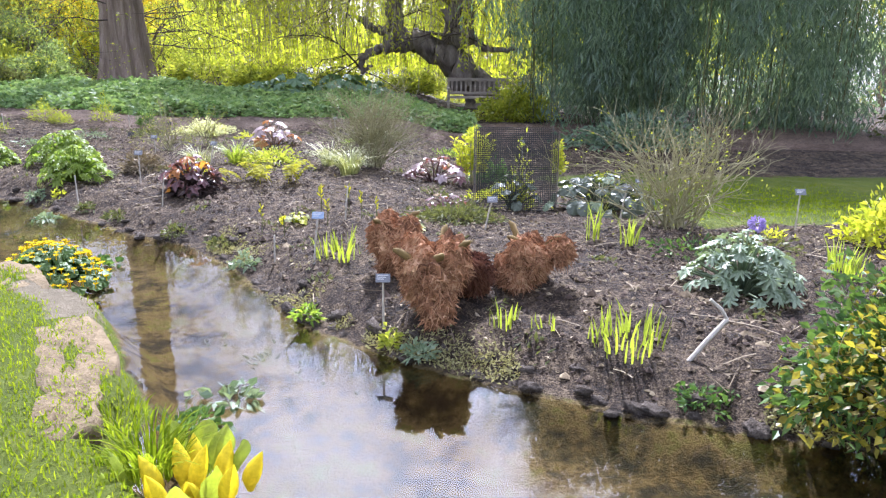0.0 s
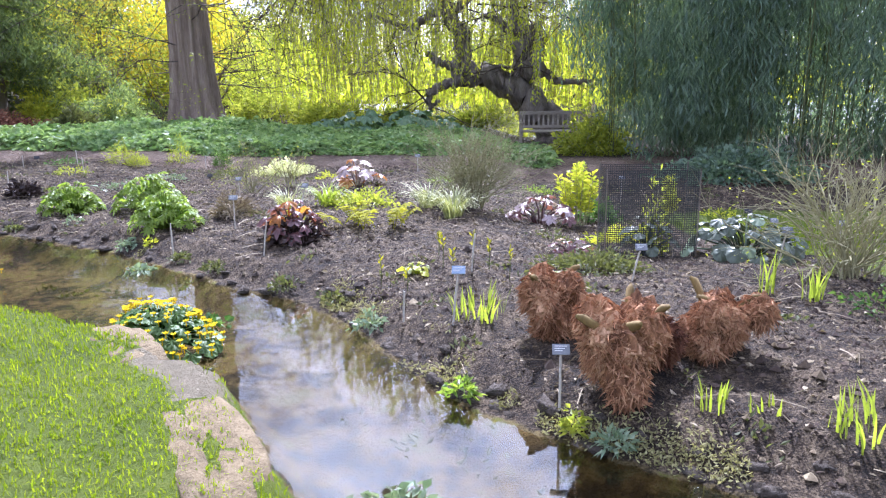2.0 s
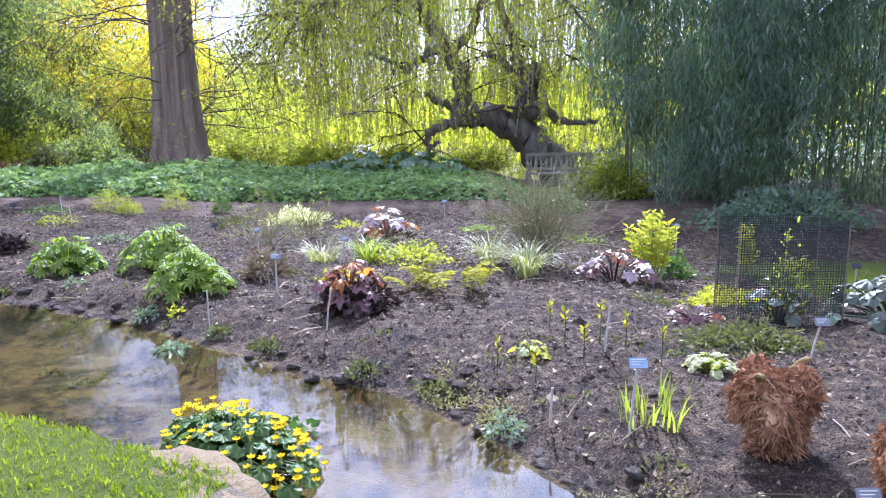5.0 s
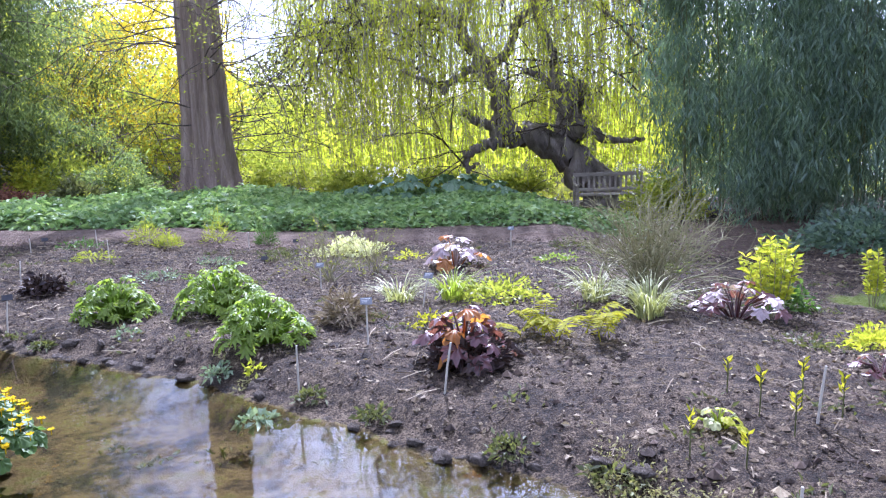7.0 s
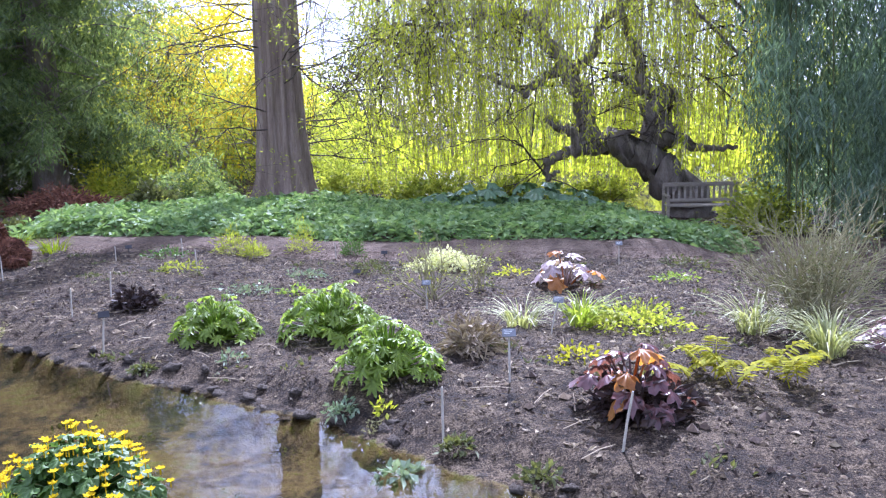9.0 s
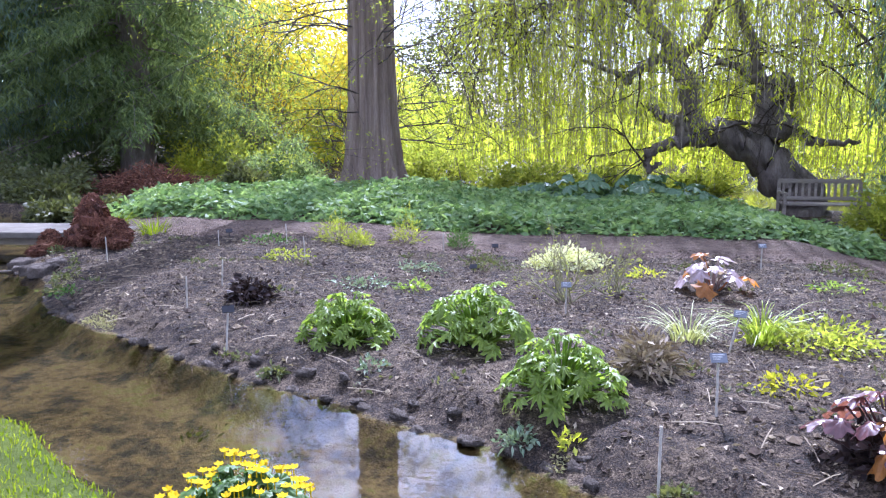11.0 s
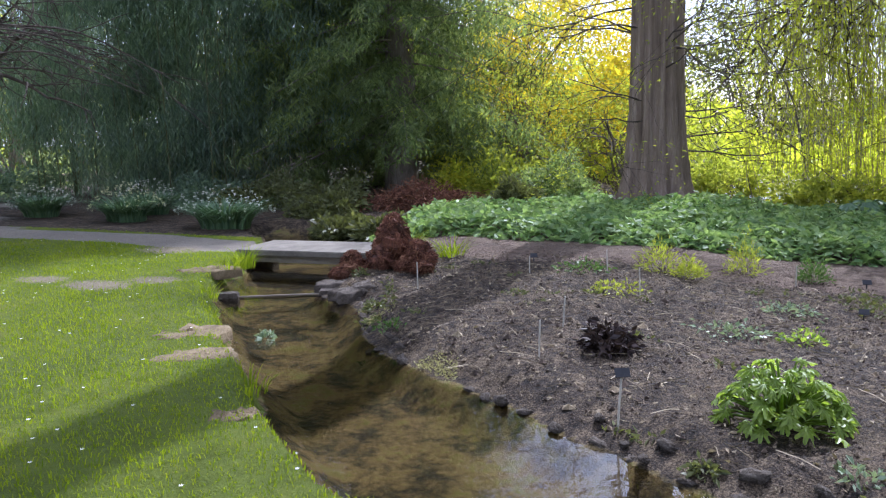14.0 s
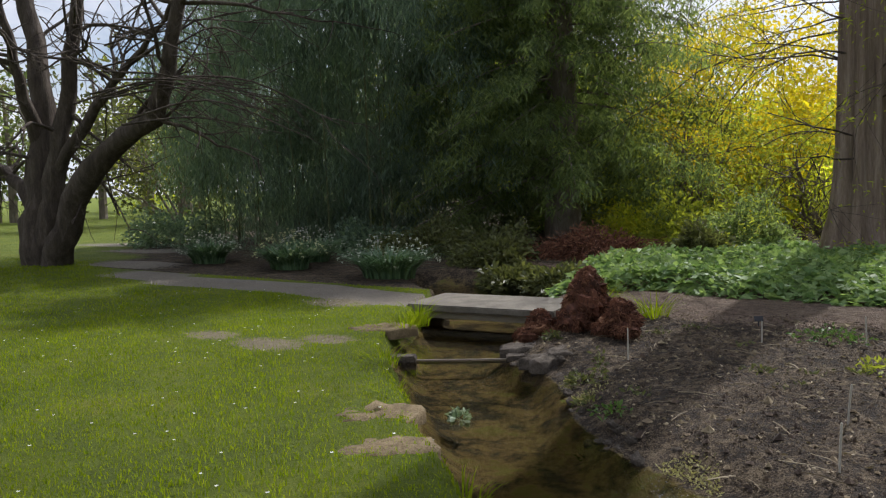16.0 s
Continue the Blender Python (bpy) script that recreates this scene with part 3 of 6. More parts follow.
        top = 8.8 - 3.2 * r ** 2 + rng.uniform(-1.2, 0.6)
        low = rng.choice([rng.uniform(-0.3, 0.7), rng.uniform(0.8, 3.6)], p=[0.6, 0.4]) if not front else rng.uniform(0.5, 3.4)
        m = 8
        s = np.linspace(0, 1, m)
        px = x0 + np.cumsum(rng.normal(0, 0.09, m)) + 0.5 * s * (1 - s) * math.cos(a)
        py = y0 + np.cumsum(rng.normal(0, 0.09, m))
        pts = np.column_stack([px - 0.6, py, top + (low - top) * s - bz])
        sh.tube(pts, 0.006, 3, cap=False)
        n = int((top - low) * 15)
        u = np.clip(rng.choice(rng.uniform(0.05, 1, 7), n) + rng.normal(0, 0.10, n), 0.05, 1)
        c = np.column_stack([np.interp(u, s, pts[:, i]) for i in range(3)])
        way = unit(rng, n) * np.array([1, 1, 0.3]) - np.array([0, 0, 0.9])
        g.leaves(c, way, unit(rng, n), rng.uniform(0.07, 0.14, n), rng.uniform(0.018, 0.036, n), 0.1, 0.1)
    part("curtain", sh, M_TWIG, t, "thin pale hanging shoots")
    part("crown", g, M_WILLOW, t, "yellow-green young willow leaves")


def make_redwood():
    rng = np.random.default_rng(6)
    t = thing("redwood_tree", -8.0, 19.6, "tall redwood with a fluted brown trunk and sparse fresh twigs", "tree")
    g = Geo()
    sides, zs = 72, np.concatenate([np.linspace(-0.15, 2.5, 16), np.linspace(3, 16, 20)])
    th = np.linspace(0, 2 * np.pi, sides, endpoint=False)
    rows = []
    for z in zs:
        flare = 0.26 * math.exp(-max(z, 0) / 0.8)
        r = 0.47 - 0.012 * z + flare
        fl = (0.10 + 0.45 * flare) * (np.sin(th * 7 + 0.4 * np.sin(z * 0.5)) * 0.5 + 0.5 * np.sin(th * 11 + 1.3)) + 0.045 * np.sin(th * 23 + 0.3 * np.sin(z * 0.7)) + 0.014 * rng.standard_normal(sides)
        rows.append(np.column_stack([np.cos(th) * (r + fl * 0.6), np.sin(th) * (r + fl * 0.6), np.full(sides, z)]))
    idx = np.arange(len(zs) * sides).reshape(len(zs), sides)
    g.add(np.concatenate(rows), np.stack([idx[:-1], np.roll(idx[:-1], -1, 1), np.roll(idx[1:], -1, 1), idx[1:]], -1).reshape(-1, 4))
    part("trunk", g, M_REDBARK, t, "fluted fibrous brown trunk", True)
    g, ends = Geo(), []
    for k in range(66):
        z = rng.uniform(1.0, 7.5) if k < 52 else rng.uniform(7.5, 13)
        a = rng.uniform(0, 2 * np.pi)
        w = np.array([math.cos(a), math.sin(a), rng.uniform(-0.05, 0.40)])
        twigs(g, (0.36 * math.cos(a), 0.36 * math.sin(a), z), w, rng.uniform(1.5, 3.0), 0.018, rng, 2, ends, 0.045, 0.55, 4)
    part("branchwork", g, M_DARKBARK, t, "thin dark drooping branches")
    g = Geo()
    e = np.array([p for p, w in ends])
    foliage(g, e, 0.17, 13, 0.085, 0.024, rng, 0.2, 0.45)
    part("crown", g, M_FRESH, t, "small fresh green leaf sprays")


def make_bamboo(x, y, w, d, h, seed, label, culms=90, clumps=900, per=34):
    rng = np.random.default_rng(seed)
    t = thing("bamboo_clump", x, y, label, "bamboo")
    g, lf = Geo(), Geo()
    for k in range(culms):
        a, r = rng.uniform(0, 2 * np.pi), math.sqrt(rng.random())
        px, py = w * 0.44 * r * math.cos(a), d * 0.44 * r * math.sin(a)
        bend = np.array([px / w, py / d, 0]) * rng.uniform(0.6, 2.4)
        hh = h * rng.uniform(0.65, 0.95)
        s = np.linspace(0, 1, 7)
        g.tube(np.column_stack([px + bend[0] * s ** 2, py + bend[1] * s ** 2, -0.6 + (hh + 0.6) * s]), np.linspace(0.018, 0.006, 7), 5, cap=False)
    tagged(part("cane_mass", g, M_CULM, t, "slender upright canes"), kind="stuff")
    plumes = clumps // 9
    a, r = rng.uniform(0, 2 * np.pi, plumes), rng.uniform(0.06, 1.0, plumes) ** 0.5
    z = rng.uniform(0.02, 1.0, plumes) ** 0.85
    shape = 0.80 + 0.28 * np.sin(np.pi * np.clip(z * 0.95, 0, 1)) - 0.55 * np.clip(z - 0.72, 0, 1) * 1.6
    lump = 1 + 0.16 * np.sin(a * 5 + z * 9) + 0.10 * np.sin(a * 11 - z * 17)
    c = np.column_stack([0.5 * w * r * shape * lump * np.cos(a), 0.5 * d * r * shape * lump * np.sin(a), z * h])
    c = np.repeat(c, 9, 0) + rng.standard_normal((plumes * 9, 3)) * np.array([0.32, 0.32, 0.45])
    c[:, 2] = np.abs(c[:, 2])
    foliage(lf, c, 0.19, int(per * 1.5), 0.18, 0.032, rng, 1.2, 1.2)
    part("crown", lf, M_BAMBOO, t, "dense dark drooping leaves")
    return t


def make_conifer(x, y, h, w, seed, label, mat=None, name="conifer_tree", lift=0.0, n=640):
    rng = np.random.default_rng(seed)
    t = thing(name, x, y, label, "tree")
    g = Geo()
    g.tube([(0, 0, -0.3), (0.05, 0, h * 0.3), (-0.05, 0.05, h * 0.7), (0, 0, h)], (0.44, 0.34, 0.16, 0.03), 12, 0.06, rng)
    lf = Geo()
    for k in range(n):
        u = rng.uniform(lift, 0.98)
        a = rng.uniform(0, 2 * np.pi)
        reach = w * 0.5 * (1 - u) ** 0.42 * rng.uniform(0.55, 1.08)
        m = 6
        s = np.linspace(0, 1, m)
        pts = np.column_stack([reach * s * math.cos(a), reach * s * math.sin(a), u * h - 0.30 * reach * s ** 1.6 + 0.1 * s])
        if k % 3 == 0:
            g.tube(pts, np.linspace(0.03, 0.008, m), 4, cap=False)
        q = max(3, int(reach * 5))
        uu = rng.uniform(0.25, 1.05, q)
        c = np.column_stack([np.interp(uu, s, pts[:, i]) for i in range(3)])
        foliage(lf, c, 0.17, 16, 0.19, 0.035, rng, 0.7, 0.6)
    part("trunk", g, M_BARK, t, "dark straight trunk", True)
    part("crown", lf, mat or M_CONIFER, t, "dark drooping evergreen sprays")
    return t


def make_broadleaf(name, x, y, h, w, seed, label, mat, per=22, clumps=420, leaf=0.12, low=0.12, trunk_r=0.12, cat="tree", bark=None):
    rng = np.random.default_rng(seed)
    t = thing(name, x, y, label, cat)
    g, ends = Geo(), []
    for k in range(5):
        w0 = np.array([rng.normal(0, 0.35), rng.normal(0, 0.35), 1.0])
        twigs(g, (rng.normal(0, 0.1), rng.normal(0, 0.1), -0.1), w0 / np.linalg.norm(w0), h * 0.5, trunk_r * 0.6, rng, 2, ends, -0.02, 0.6, 4)
    part("trunk", g, bark or M_BARK, t, "thin branching stems", True)
    u = unit(rng, clumps)
    rr = rng.uniform(0.5, 1.0, clumps) ** 0.5
    lump = 1 + 0.2 * np.sin(4 * u[:, 0] + 7 * u[:, 2] + seed) + 0.12 * np.sin(9 * u[:, 1] + 5 * u[:, 0])
    c = u * (rr * lump)[:, None] * np.array([w * 0.5, w * 0.5, h * (1 - low) * 0.5]) + np.array([0, 0, h * (0.5 + low * 0.5)])
    g = Geo()
    foliage(g, c, 0.05 * w, per, leaf, leaf * 0.6, rng, 0.25)
    part("crown", g, mat, t)
    return t


make_willow()
make_redwood()
make_bamboo(5.4, 17.2, 8.4, 7.5, 9.5, 11, "tall dark green bamboo thicket with drooping leaves", 60, 3780, 34)
make_bamboo(-21.2, 20.2, 10.2, 6.0, 8.0, 12, "broad dark bamboo thicket beside the gravel path", 50, 3780, 28)
make_conifer(-14.9, 22.0, 13.0, 9.6, 21, "dark evergreen conifer with drooping branches", lift=0.09, n=560)
make_conifer(-18.0, 26.5, 13.0, 7.5, 22, "dark evergreen conifer standing behind another", lift=0.1)
make_broadleaf("golden_tree", -12.2, 27.0, 5.7, 5.8, 31, "golden yellow leaved tree glowing in the sun", M_YELLOW, 26, 560, 0.14)
make_broadleaf("green_tree", -9.4, 25.0, 3.4, 4.0, 32, "light green young tree behind the redwood", M_FRESH, 18, 240, 0.10)
make_broadleaf("green_tree", -12.6, 23.6, 2.9, 5.2, 39, "light olive young tree before the golden one", M_FRESH, 24, 340, 0.085)
make_broadleaf("green_tree", -19.5, 25.0, 9.0, 6.0, 40, "tall light green tree rising behind the bamboo", M_FRESH, 20, 360, 0.14)
for x, y, h, w, seed, mat, lab in ((-19.0, 36.0, 6.0, 8.0, 33, M_OLIVE, "olive tree standing beyond the garden"), (-8.5, 40.0, 7.0, 8.0, 34, M_OLIVE, "olive tree standing beyond the pond"), (-13.0, 33.0, 4.2, 6.0, 35, M_FRESH, "light green tree standing beyond the garden"),
                                   (-29.0, 31.0, 8.0, 7.0, 36, M_OLIVE, "olive tree standing behind the path"), (-38.0, 27.0, 7.0, 8.0, 37, M_OLIVE, "olive tree standing behind the path"), (8.0, 36.0, 7.0, 8.0, 38, M_FRESH, "light green tree standing beyond the pond")):
    make_broadleaf("background_tree", x, y, h, w, seed, lab, mat, 20, 300, 0.22)


def make_left_tree():
    rng = np.random.default_rng(41)
    t = thing("bare_tree", -23.0, 13.3, "old many-stemmed bare tree on the lawn by the path", "tree")
    g, ends = Geo(), []
    stems = [[(0, 0, -0.2), (0.0, 0, 0.7), (-0.1, 0.1, 1.7), (0.0, 0.2, 3.4), (-0.5, 0.3, 6.0), (-0.9, 0.3, 8.0)],
             [(0.25, 0, 0.3), (0.5, 0.1, 1.5), (0.9, 0.2, 3.0), (1.5, 0.3, 5.2), (2.1, 0.2, 7.5)],
             [(0.6, -0.1, -0.15), (0.95, -0.1, 0.5), (1.7, 0, 1.5), (3.0, 0.1, 2.4), (4.4, 0.1, 3.0), (5.0, 0.1, 4.2), (5.6, 0.2, 6.0)],
             [(0.1, 0, 1.0), (-0.6, -0.1, 1.7), (-1.6, -0.2, 2.3), (-3.2, -0.3, 3.2)],
             [(0.7, 0.1, 2.0), (1.8, 0.4, 3.2), (3.0, 0.5, 4.0), (4.4, 0.6, 4.8)],
             [(0.0, 0.1, 2.6), (0.5, -0.5, 4.2), (0.8, -1.0, 6.2)]]
    rad = [(0.46, 0.10), (0.30, 0.07), (0.34, 0.09), (0.20, 0.05), (0.14, 0.03), (0.16, 0.04)]
    for k, (pts, (r0, r1)) in enumerate(zip(stems, rad)):
        b = Geo()
        c = limb(b, pts, r0, r1, rng, 18, 10, 0.05)
        part("limb" if k else "trunk", b, M_DARKBARK, t, "" if k else "thick ridged brown trunk", True)
        for k in range(9):
            j = rng.integers(7, 18)
            w = np.array([rng.normal(0, 0.8), rng.normal(0, 0.6), rng.uniform(-0.1, 0.9)])
            twigs(g, c[j], w / np.linalg.norm(w), rng.uniform(1.0, 2.2), 0.045, rng, 2, ends, 0.05, 0.7, 3)
    for k in range(18):
        s = np.array([rng.uniform(2.5, 5.0), rng.uniform(-0.5, 0.3), rng.uniform(2.6, 4.4)])
        end = s + np.array([rng.uniform(2.0, 4.6), rng.uniform(-0.3, 0.9), rng.uniform(-1.8, 0.2)])
        mid = (s + end) / 2 + np.array([0, 0, rng.uniform(0.1, 0.5)])
        c = curve_pts([s, mid, end], 9)
        g.tube(c, np.linspace(0.022, 0.007, 9), 4, cap=False)
        for q in range(3):
            w = np.array([rng.uniform(0.3, 1), rng.normal(0, 0.5), rng.uniform(-0.9, 0.5)])
            twigs(g, c[rng.integers(3, 8)], w / np.linalg.norm(w), rng.uniform(0.6, 1.3), 0.010, rng, 1, ends, 0.03, 0.6, 3)
    part("twig_mass", g, M_DARKBARK, t, "bare drooping twigs", True)


make_left_tree()

# ---- more materials ----
M_RHEUM = leaf_mat("rheum_leaf", (0.07, 0.135, 0.022), (0.26, 0.33, 0.045), 0.5, 0.42, 2.0)
M_PURPLE = leaf_mat("purple_leaf", (0.05, 0.016, 0.02), (0.17, 0.07, 0.07), 0.35, 0.28, 2.2, 0.7)
# Lit counterpart of the purple leaf: sunlight on some leaves is painted as bronze.
M_BRONZELIT = leaf_mat("bronze_lit_leaf", (0.22, 0.07, 0.02), (0.42, 0.20, 0.04), 0.5, 0.4, 1.8)
# Purple leaves coloured pale: their white sky sheen is put into the base colour.
M_PALESHEEN = leaf_mat("pale_sheen_leaf", (0.28, 0.20, 0.20), (0.48, 0.38, 0.38), 0.3, 0.3, 1.2, 0.7)
M_SILVER = leaf_mat("grey_green_leaf", (0.12, 0.18, 0.10), (0.30, 0.36, 0.24), 0.3, 0.4, 1.2)
M_BERGENIA = leaf_mat("dark_glossy_leaf", (0.025, 0.04, 0.025), (0.09, 0.11, 0.06), 0.12, 0.34, 1.0, 0.5)
M_LIME = leaf_mat("lime_leaf", (0.24, 0.30, 0.02), (0.50, 0.48, 0.04), 0.5, 0.45, 1.6)
M_FERN = leaf_mat("yellow_fern", (0.20, 0.22, 0.012), (0.40, 0.37, 0.02), 0.5, 0.7, 1.6, 0.1)
M_COVER = leaf_mat("carpet_leaf", (0.09, 0.17, 0.055), (0.30, 0.40, 0.17), 0.4, 0.55, 1.4, 0.3)
M_BIGLEAF = leaf_mat("broad_green_leaf", (0.06, 0.12, 0.06), (0.17, 0.26, 0.13), 0.3, 0.4, 1.3)
M_SEDGE = leaf_mat("variegated_sedge", (0.20, 0.23, 0.07), (0.48, 0.48, 0.24), 0.35, 0.5, 1.3)
M_SHOOT = leaf_mat("iris_shoot", (0.14, 0.20, 0.02), (0.36, 0.42, 0.05), 0.45, 0.45, 1.6)
M_CREAM = leaf_mat("cream_flower", (0.55, 0.55, 0.28), (0.80, 0.80, 0.55), 0.3, 0.6, 1.2)
M_WHITE = leaf_mat("white_petal", (0.62, 0.63, 0.60), (0.82, 0.82, 0.80), 0.3, 0.6, 1.1)
M_GOLD = leaf_mat("marigold_petal", (0.46, 0.30, 0.0), (0.60, 0.44, 0.0), 0.15, 0.7, 1.0, 0.02)
M_SPATHE = leaf_mat("yellow_spathe", (0.55, 0.42, 0.005), (0.74, 0.62, 0.02), 0.35, 0.5, 1.2, 0.2)
M_MARSH = leaf_mat("marsh_leaf", (0.035, 0.085, 0.02), (0.12, 0.19, 0.045), 0.35, 0.48, 1.7, 0.3)
M_GRASS = leaf_mat("lawn_grass", (0.085, 0.14, 0.003), (0.25, 0.30, 0.010), 0.5, 0.75, 1.6, 0.08)
M_LILAC = leaf_mat("lilac_flower", (0.30, 0.22, 0.55), (0.45, 0.36, 0.72), 0.2, 0.6, 1.1)
M_REDLEAF = leaf_mat("red_edged_leaf", (0.12, 0.10, 0.02), (0.32, 0.28, 0.03), 0.45, 0.42, 1.7)
M_MOSS = leaf_mat("bank_moss", (0.16, 0.15, 0.06), (0.42, 0.39, 0.20), 0.3, 0.8, 1.2, 0.1)
M_DEADLEAF = leaf_mat("dead_leaf", (0.10, 0.068, 0.038), (0.40, 0.33, 0.22), 0.15, 0.7, 1.1, 0.3)
M_FIBRE = rough_mat("brown_fibre", [(0.12, (0.09, 0.038, 0.018)), (0.5, (0.40, 0.205, 0.102)), (0.9, (0.66, 0.43, 0.25))], 14, 90, 0.95, 0.9, 0.02, (1, 1, 0.5), 0, 0.5)
M_RUST = rough_mat("rust_fibre", [(0.12, (0.026, 0.012, 0.008)), (0.5, (0.17, 0.07, 0.042)), (0.9, (0.34, 0.18, 0.10))], 12, 80, 0.95, 0.9, 0.02, (1, 1, 0.5), 0, 0.5)
M_STUMP = rough_mat("cut_stalk", [(0.15, (0.06, 0.038, 0.014)), (0.5, (0.15, 0.10, 0.032)), (0.9, (0.25, 0.18, 0.06))], 14, 70, 0.85, 0.5, 0.01, (1, 1, 0.3))
M_CHIP = rough_mat("soil_crumb", [(0.05, (0.020, 0.014, 0.010)), (0.45, (0.075, 0.052, 0.038)), (0.75, (0.16, 0.122, 0.072)), (0.98, (0.35, 0.29, 0.185))], 9, 70, 0.95, 0.5, 0.01, (1, 1, 1), 0, 0.7)
M_STONE = rough_mat("bank_stone", [(0.12, (0.020, 0.015, 0.011)), (0.45, (0.075, 0.060, 0.046)), (0.72, (0.15, 0.125, 0.100)), (0.95, (0.11, 0.115, 0.04))], 11, 60, 0.95, 1.0, 0.04)
M_SAND = rough_mat("sandstone", [(0.1, (0.055, 0.043, 0.025)), (0.5, (0.15, 0.112, 0.060)), (0.9, (0.26, 0.20, 0.12))], 9, 55, 0.95, 1.0, 0.03)
M_SLAB = rough_mat("weathered_concrete", [(0.1, (0.05, 0.044, 0.034)), (0.5, (0.125, 0.11, 0.088)), (0.9, (0.23, 0.205, 0.168))], 5, 60, 0.9, 0.6, 0.008)
M_TIMBER = rough_mat("grey_timber", [(0.15, (0.09, 0.075, 0.055)), (0.5, (0.24, 0.205, 0.16)), (0.9, (0.40, 0.36, 0.29))], 8, 60, 0.8, 0.5, 0.006, (0.15, 1, 1))
M_STAKE = rough_mat("pale_stake", [(0.15, (0.28, 0.25, 0.20)), (0.9, (0.58, 0.54, 0.46))], 20, 90, 0.7, 0.3, 0.003)
M_BLACKPLATE = rough_mat("black_label", [(0.2, (0.012, 0.012, 0.014)), (0.9, (0.04, 0.04, 0.045))], 20, 90, 0.45, 0.1, 0.002)
M_GREYPLATE = rough_mat("grey_label", [(0.2, (0.10, 0.105, 0.115)), (0.9, (0.22, 0.23, 0.25))], 12, 80, 0.35, 0.1, 0.002)
M_BLUEPLATE = rough_mat("blue_grey_label", [(0.2, (0.16, 0.22, 0.32)), (0.9, (0.34, 0.42, 0.54))], 12, 80, 0.3, 0.1, 0.002)
M_PRINT = rough_mat("label_print", [(0.2, (0.55, 0.55, 0.53)), (0.9, (0.75, 0.75, 0.72))], 12, 80, 0.6, 0.0)
M_DARKDEAD = leaf_mat("withered_dark_leaf", (0.014, 0.009, 0.009), (0.065, 0.042, 0.036), 0.1, 0.6, 1.1, 0.3)
M_WIRE = rough_mat("dark_netting", [(0.2, (0.02, 0.022, 0.022)), (0.9, (0.06, 0.062, 0.06))], 12, 80, 0.6, 0.0)


# ---- kinds of plants ----
def placed(v, at, out, tilt, yaw, size):
    """Turns a flat blade (x across, y forward) to lie at a place, facing outwards and tipped down by tilt."""
    m = Matrix.Translation(at) @ Matrix.Rotation(yaw, 4, "Z") @ Matrix.Rotation(-tilt, 4, "X") @ Matrix.Rotation(out, 4, "Y") @ Matrix.Scale(size, 4)
    a = np.array(m)
    return v @ a[:3, :3].T + a[:3, 3]


def blade_shape(rng, lobes, cut, jag, cup):
    """A lobed or round leaf blade of unit length, its stalk at the origin: vertices and faces."""
    n = 6 * lobes + 1
    th = np.linspace(-2.62, 2.62, n)
    r = 0.5 * (1 - cut * (0.5 - 0.5 * np.cos(th / 5.24 * lobes * 2 * np.pi + np.pi))) * (1 + jag * rng.standard_normal(n)) * (1 - 0.12 * np.abs(th) / 2.62)
    ring = np.column_stack([np.sin(th) * r, np.cos(th) * r + 0.3, np.zeros(n)])
    inner = ring * 0.5 + np.array([0, 0.12, 0])
    wav = 0.05 * np.sin(th * lobes * 1.3 + rng.uniform(0, 6))
    ring[:, 2] = -cup * (r / 0.5) ** 2 + wav
    inner[:, 2] = -cup * 0.2 + 0.05 * np.cos(th / 5.24 * lobes * 2 * np.pi)
    v = np.vstack([[(0, 0.1, 0)], inner, ring])
    i = np.arange(n - 1)
    tri = np.column_stack([np.zeros(n - 1, int), 1 + i + 1, 1 + i])
    quad = np.column_stack([1 + i, 2 + i, n + 2 + i, n + 1 + i])
    return v, tri, quad


def leafy(name, x, y, label, category, n, spread, height, size, mat, seed, lobes=7, cut=0.45, jag=0.06, cup=0.14, group="", stretch=(1, 1), alt=None, dome=0.6, z=None, stalk=True, turn=0.0):
    """A clump of broad leaves on stalks from one root; every leaf is a part."""
    rng = np.random.default_rng(seed)
    t = thing(name, x, y, label, category, group, z, turn)
    for k in range(n):
        u = math.sqrt((k + 0.5) / n)
        a = k * 2.399963 + rng.normal(0, 0.25)
        px, py = spread * u * math.cos(a) * stretch[0], spread * u * math.sin(a) * stretch[1]
        pz = height * (1 - dome * u ** 2) * rng.uniform(0.82, 1.08)
        s = size * rng.uniform(0.75, 1.15) * (1.05 - 0.25 * (1 - u))
        v, tri, quad = blade_shape(rng, lobes, cut, jag, cup)
        yaw = a - math.pi / 2 + rng.normal(0, 0.35)
        v = placed(v, (px * 0.86, py * 0.86, pz), rng.normal(0, 0.25), 0.05 + 0.62 * u + rng.normal(0, 0.18), yaw, s)
        g = Geo()
        g.add(v, tri)
        g.f.append(quad + g.n - len(v))
        if stalk:
            q = v[0]
            g.tube([(px * 0.12, py * 0.12, -0.03), (px * 0.45, py * 0.45, q[2] * 0.6), tuple(q)], (0.010, 0.008, 0.005), 4, cap=False)
        m = mat
        if alt and rng.random() < alt[1]:
            m = alt[0]
        part("leaf", g, m, t, "", True)
    return t


